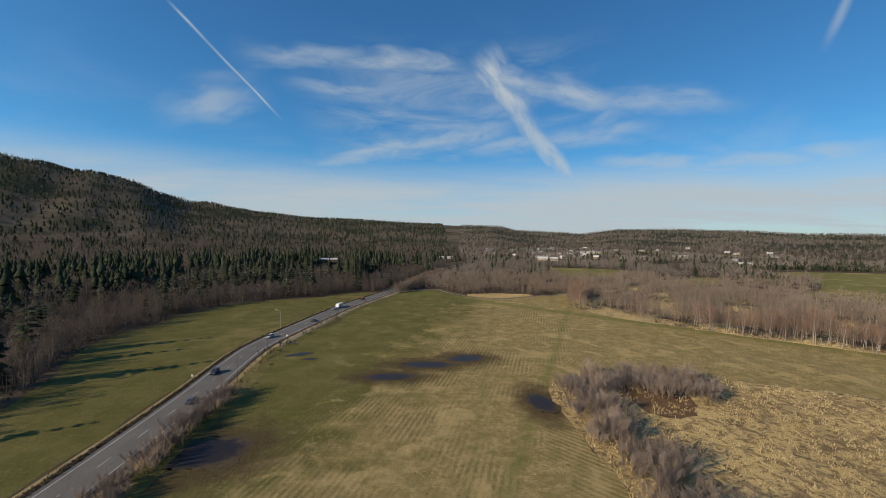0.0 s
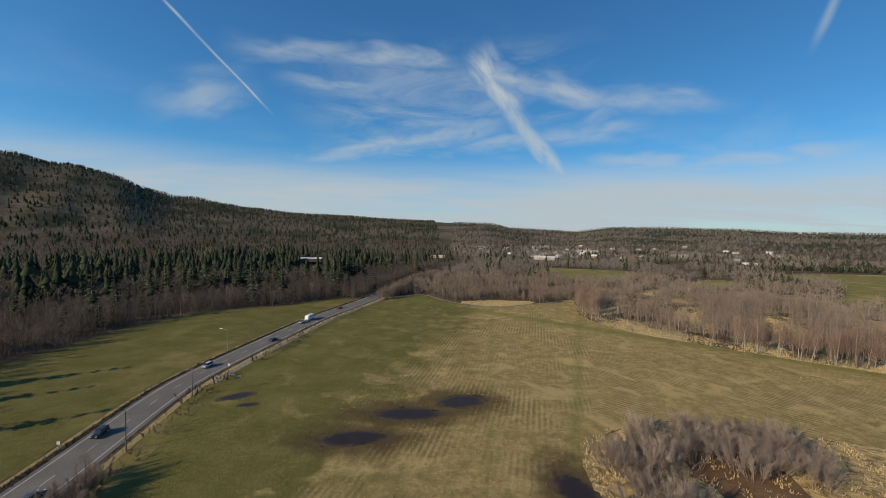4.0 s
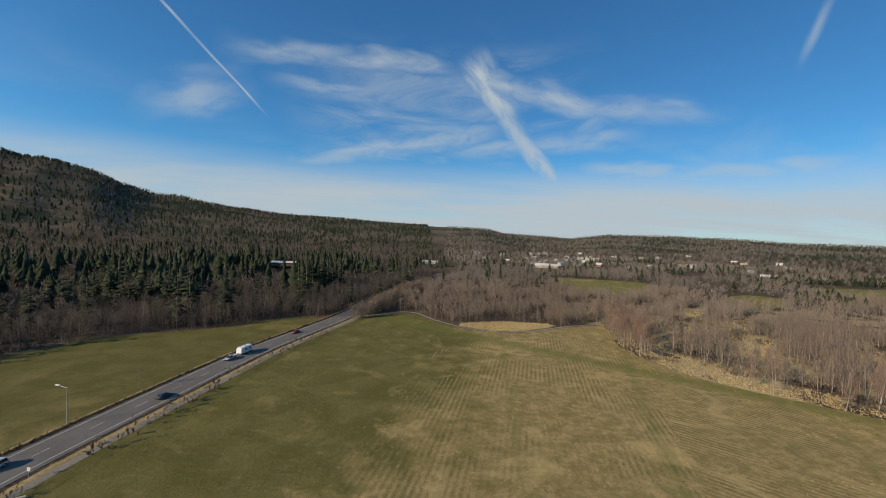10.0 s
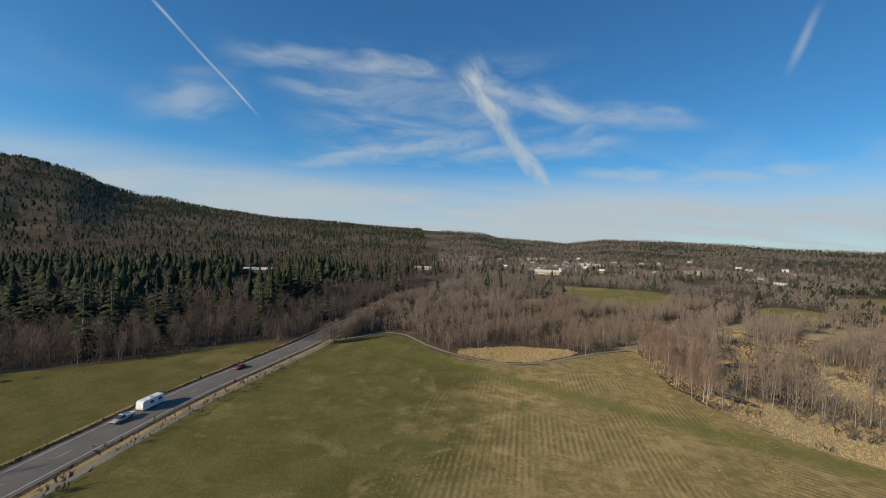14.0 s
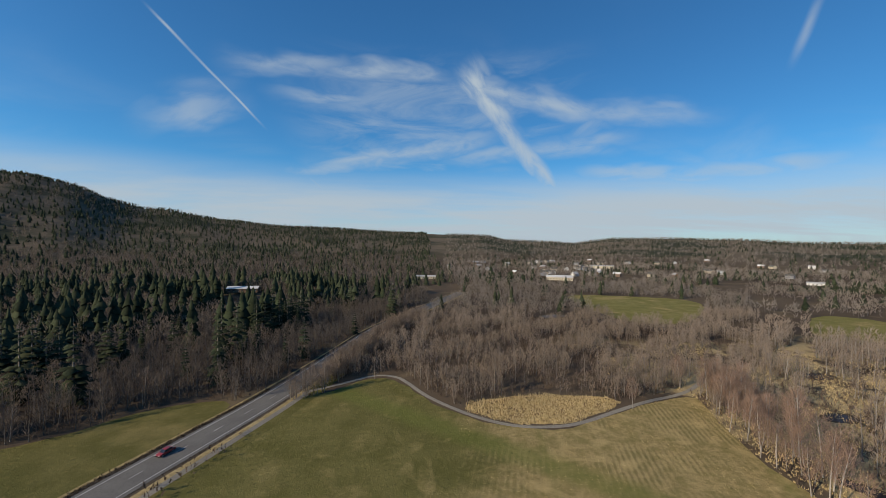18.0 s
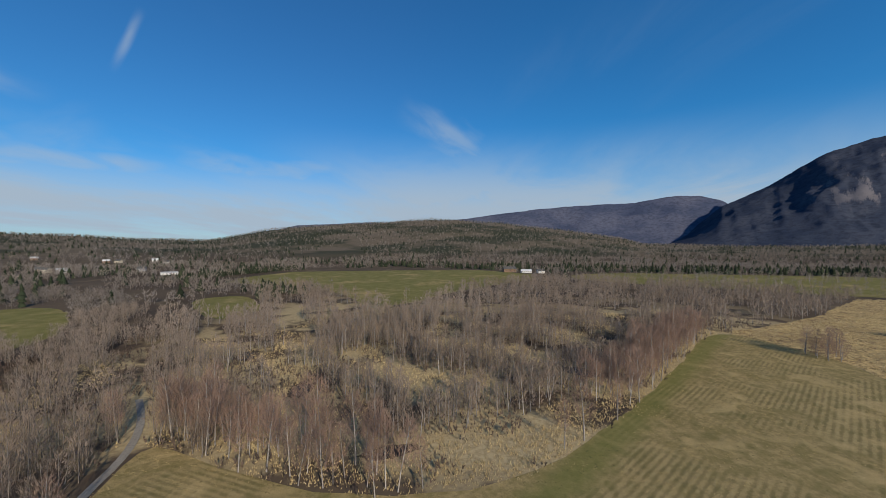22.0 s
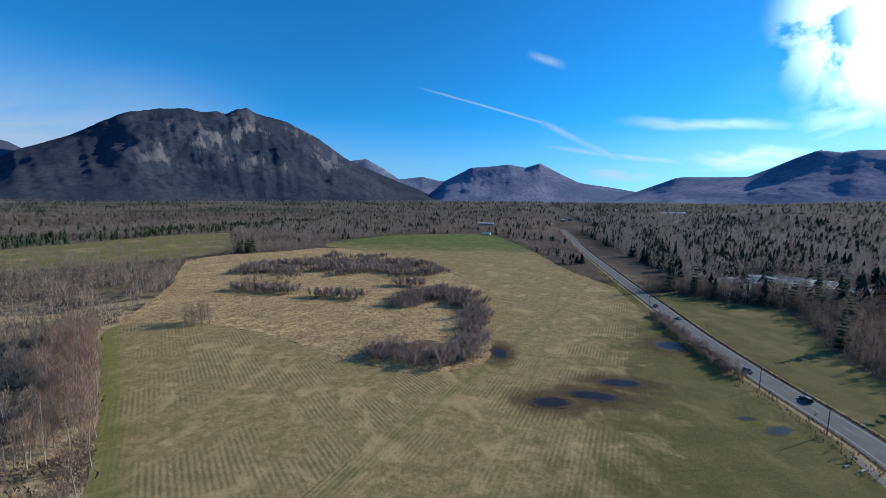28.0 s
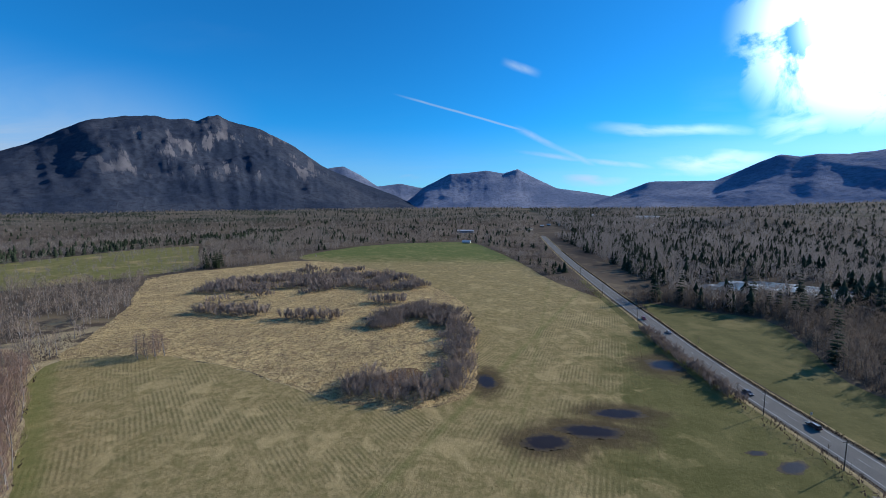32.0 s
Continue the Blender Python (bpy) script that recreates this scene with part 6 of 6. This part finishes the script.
# shallow river among the trees south-west of the road
def river_material():
    m = bpy.data.materials.new("shallow_river")
    m.use_nodes = True
    N = Nodes(m.node_tree)
    at = N.add("ShaderNodeTexCoord").outputs["Object"]
    water = N.add("ShaderNodeBsdfPrincipled", {"Base Color": rgb(0.03, 0.035, 0.04), "Roughness": 0.32, "IOR": 1.33})
    N.put(N.add("ShaderNodeBump", {"Strength": 0.6, "Distance": 0.4, "Height": N.noise(at, 0.35, 4.0)}).outputs[0], water.inputs["Normal"])
    bars = N.add("ShaderNodeBsdfPrincipled", {"Base Color": N.mix(N.noise(at, 0.3, 5.0), rgb(0.30, 0.285, 0.265), rgb(0.62, 0.60, 0.56)), "Roughness": 0.95, "Specular IOR Level": 0.05})
    N.put(N.add("ShaderNodeMixShader", {0: N.band(N.noise(at, 0.045, 5.0, 0.6, 1.0), 0.42, 0.52), 1: bars.outputs[0], 2: water.outputs[0]}).outputs[0], N.add("ShaderNodeOutputMaterial").inputs[0])
    return m


sheet("river", smoothed(RIVER, True, 2), 0.10, river_material(), "glittering shallow river with pale gravel bars", "river", 3.0, 71)

# ---------------------------------------------------------------- posts and signs beside the road
def tube(bm, p, q, r0, r1, n=8):
    p, q = Vector(p), Vector(q)
    made = bmesh.ops.create_cone(bm, cap_ends=True, segments=n, radius1=r0, radius2=r1, depth=(q - p).length)
    turn = (q - p).to_track_quat("Z", "Y").to_matrix().to_4x4()
    bmesh.ops.transform(bm, matrix=Matrix.Translation((p + q) / 2) @ turn, verts=made["verts"])
    return bm


def street_lamp():
    root = tagged(new("street_lamp"), "steel street lamp with long arm over the verge", "street lamp")
    part("pole", tube(bmesh.new(), (0, 0, 0), (0, 0, 9.5), 0.13, 0.08), M_STEEL, root)
    part("arm", tube(bmesh.new(), (0, 0, 9.3), (2.4, 0, 9.9), 0.05, 0.04), M_STEEL, root)
    head = part("lamp_head", box(bmesh.new(), 2.2, -0.2, 9.82, 3.3, 0.2, 10.02, 0.05), M_WHITE, root)
    part("lens", box(bmesh.new(), 2.4, -0.15, 9.77, 3.1, 0.15, 9.82), M_LAMP, head)
    return root


def utility_pole():
    root = tagged(new("utility_pole"), "weathered wooden utility pole beside the road", "utility pole", "poles along the road")
    part("pole", tube(bmesh.new(), (0, 0, -0.3), (0, 0, 9.6), 0.16, 0.11), M_WOOD, root)
    part("crossarm", box(bmesh.new(), -1.2, -0.06, 8.7, 1.2, 0.06, 8.85), M_WOOD, root)
    for x in (-1.05, 0.0, 1.05):
        part("insulator", tube(bmesh.new(), (x, 0, 8.85), (x, 0, 9.05), 0.05, 0.035, 6), M_GREY, root)
    return root


def road_sign():
    root = tagged(new("road_sign"), "small white road sign on a steel post", "road sign", "signs along the road")
    part("post", tube(bmesh.new(), (0, 0, 0), (0, 0, 2.3), 0.035, 0.035, 6), M_STEEL, root)
    part("panel", box(bmesh.new(), -0.35, -0.02, 1.55, 0.35, 0.02, 2.35, 0.01), M_WHITE, root)
    return root


def roadside(y, off):
    at, d = along_road(run_at(y), -off)
    return at, math.atan2(d.y, d.x)


at, turn = roadside(206, 7.4)
street_lamp().matrix_basis = Matrix.Translation((at.x, at.y, 0)) @ Matrix.Rotation(turn - math.pi / 2, 4, "Z")
first = utility_pole()
for k, (y, off) in enumerate(((162, -9.0), (132, -8.5), (345, -8.0), (420, -8.0), (470, 8.0), (20, -9), (-60, -9), (-150, -9))):
    at, turn = roadside(y, off)
    m = Matrix.Translation((at.x, at.y, 0)) @ Matrix.Rotation(turn + math.pi / 2, 4, "Z")
    if k:
        copy_thing(first, m)
    else:
        first.matrix_basis = m
first = road_sign()
for k, (y, off) in enumerate(((134, 6.8), (187, -7.2))):
    at, turn = roadside(y, off)
    m = Matrix.Translation((at.x, at.y, 0)) @ Matrix.Rotation(turn + math.pi / 2, 4, "Z")
    if k:
        copy_thing(first, m)
    else:
        first.matrix_basis = m
for x, y, turn in ((-67.0, 180.0, 0.5), (-64.2, 178.6, 0.45)):
    ob = tagged(part("concrete_block", box(bmesh.new(), -0.9, -0.25, 0, 0.9, 0.25, 0.45, 0.05), M_CREAM), "pale concrete barrier block at the field entrance", "barrier", "blocks at the entrance")
    ob.matrix_basis = Matrix.Translation((x, y, 0.08)) @ Matrix.Rotation(turn, 4, "Z")


# ---------------------------------------------------------------- vehicles
def paint(name, r, g, b):
    return material(name, ((r, g, b), (r * 0.9, g * 0.9, b * 0.9), (r * 0.75, g * 0.75, b * 0.75)), (0.4, 3.0), rough=0.28, bump=0, spec=0.6)


P_WHITE, P_DARK, P_SILVER, P_BLACK, P_RED = paint("white_car_paint", 0.72, 0.72, 0.71), paint("blue_grey_car_paint", 0.06, 0.07, 0.09), paint("silver_car_paint", 0.48, 0.49, 0.50), paint("black_car_paint", 0.02, 0.02, 0.022), paint("red_car_paint", 0.32, 0.03, 0.025)


def shell(profile, half, taper=0.0):
    """A closed body from a side outline in x and z, rounded in towards the top."""
    bm = bmesh.new()
    low, high = min(z for _, z in profile), max(z for _, z in profile)
    sides = []
    for s in (-1, 1):
        sides.append([bm.verts.new((x, s * (half - taper * (z - low) / (high - low)), z)) for x, z in profile])
    n = len(profile)
    for k in range(n):
        j = (k + 1) % n
        bm.faces.new((sides[0][k], sides[0][j], sides[1][j], sides[1][k]))
    bm.faces.new(sides[0][::-1])
    bm.faces.new(sides[1])
    bmesh.ops.recalc_face_normals(bm, faces=bm.faces)
    bmesh.ops.bevel(bm, geom=list(bm.edges), offset=0.06, segments=2, affect="EDGES")
    return bm


def add_wheels(root, xs, half, r=0.34):
    for x in xs:
        for s in (-1, 1):
            wheel = tagged(new("wheel"))
            wheel.parent = root
            part("tyre", tube(bmesh.new(), (x, s * (half - 0.24), r), (x, s * half, r), r, r, 18), M_RUBBER, wheel)
            part("rim", tube(bmesh.new(), (x, s * (half - 0.02), r), (x, s * (half + 0.015), r), r * 0.62, r * 0.58, 14), M_STEEL, wheel)


def car(kind, mat, label):
    """A car that heads along +x. kind: sedan, suv or pickup."""
    root = tagged(new({"sedan": "car", "suv": "suv", "pickup": "pickup_truck"}[kind]), label, "car" if kind != "pickup" else "truck")
    tall = {"sedan": 1.45, "suv": 1.72, "pickup": 1.80}[kind]
    lift = {"sedan": 0.0, "suv": 0.10, "pickup": 0.15}[kind]
    long = {"sedan": 2.30, "suv": 2.35, "pickup": 2.80}[kind]
    belt = 0.86 + lift
    part("body", shell([(-long, 0.32 + lift), (long - 0.1, 0.30 + lift), (long, 0.62 + lift), (long * 0.55, belt - 0.02), (-long * 0.8, belt + 0.02), (-long, belt - 0.12)], 0.90, 0.06), mat, root)
    rear = {"sedan": -long * 0.72, "suv": -long * 0.93, "pickup": -0.35}[kind]
    glass = [(rear, belt - 0.02), (long * 0.50, belt - 0.04), (long * 0.18, tall - 0.06), (rear + (0.55 if kind == "sedan" else 0.15), tall - 0.06)]
    part("window_glass", shell(glass, 0.82, 0.14), M_GLASS, root)
    part("roof", shell([(rear + (0.50 if kind == "sedan" else 0.12), tall - 0.10), (long * 0.20, tall - 0.10), (long * 0.12, tall), (rear + (0.62 if kind == "sedan" else 0.2), tall)], 0.72, 0.05), mat, root)
    if kind == "pickup":
        for s in (-1, 1):
            part("bed_side", box(bmesh.new(), -long + 0.05, s * 0.86 - 0.05, belt - 0.05, -0.45, s * 0.86 + 0.05, belt + 0.28, 0.02), mat, root)
        part("tailgate", box(bmesh.new(), -long + 0.02, -0.82, belt - 0.05, -long + 0.10, 0.82, belt + 0.28, 0.02), mat, root)
    part("bumper", box(bmesh.new(), long - 0.12, -0.84, 0.34 + lift, long + 0.06, 0.84, 0.52 + lift, 0.03), M_RUBBER, root, "dark front bumper")
    part("bumper", box(bmesh.new(), -long - 0.06, -0.84, 0.36 + lift, -long + 0.12, 0.84, 0.54 + lift, 0.03), M_RUBBER, root, "dark rear bumper")
    for s in (-1, 1):
        part("headlight", box(bmesh.new(), long - 0.16, s * 0.62 - 0.16, 0.58 + lift, long + 0.015, s * 0.62 + 0.16, 0.70 + lift, 0.02), M_LAMP, root)
        part("taillight", box(bmesh.new(), -long - 0.015, s * 0.70 - 0.12, 0.62 + lift, -long + 0.12, s * 0.70 + 0.12, 0.78 + lift, 0.02), M_RED, root)
        part("mirror", box(bmesh.new(), long * 0.40, s * 0.98 - 0.08, belt, long * 0.40 + 0.12, s * 0.98 + 0.08, belt + 0.14, 0.02), mat, root)
    add_wheels(root, (-long * 0.62, long * 0.62), 0.90, 0.34 + lift * 0.5)
    return root


def travel_trailer():
    root = tagged(new("travel_trailer"), "white boxy travel trailer behind a pickup", "trailer")
    part("body", shell([(-3.3, 0.55), (3.1, 0.55), (3.4, 0.95), (3.2, 2.75), (2.7, 2.95), (-3.2, 2.95), (-3.4, 2.6)], 1.2, 0.05), P_WHITE, root)
    for s in (-1, 1):
        for x in (-1.9, 0.6):
            part("window", box(bmesh.new(), x - 0.5, s * 1.19 - 0.03, 1.7, x + 0.5, s * 1.19 + 0.03, 2.3), M_GLASS, root)
    part("roof_vent", box(bmesh.new(), -0.4, -0.35, 2.94, 0.5, 0.35, 3.18, 0.04), M_WHITE, root)
    part("drawbar", tube(bmesh.new(), (3.2, 0, 0.55), (4.5, 0, 0.5), 0.07, 0.05, 6), M_STEEL, root)
    add_wheels(root, (-0.7, 0.15), 1.12, 0.34)
    return root


def park(ob, y, lane, south=True):
    """On the road where it crosses y, in a lane, heading south or north."""
    at, d = along_road(run_at(y), -lane)
    turn = math.atan2(d.y, d.x) + (0 if south else math.pi)
    ob.matrix_basis = Matrix.Translation((at.x, at.y, 0.225)) @ Matrix.Rotation(turn, 4, "Z")


park(car("suv", P_SILVER, "silver-grey car driving on the grey highway"), 188, 2.1)
park(car("sedan", P_DARK, "dark blue-grey car on the grey highway"), 224, -2.1, False)
park(car("pickup", P_SILVER, "silver pickup towing a white trailer"), 258, 2.1)
park(travel_trailer(), 266, 2.1)
park(car("sedan", P_RED, "dark red car far along the highway"), 299, 2.1)
park(car("suv", P_BLACK, "black suv on the grey highway"), 140, 2.1)
park(car("sedan", P_DARK, "dark car passing the roadside thicket"), 116, -2.1, False)
park(car("sedan", P_SILVER, "silver car further down the highway"), 40, 2.1)
park(car("suv", P_RED, "red suv beyond the thicket"), 12, -2.1, False)
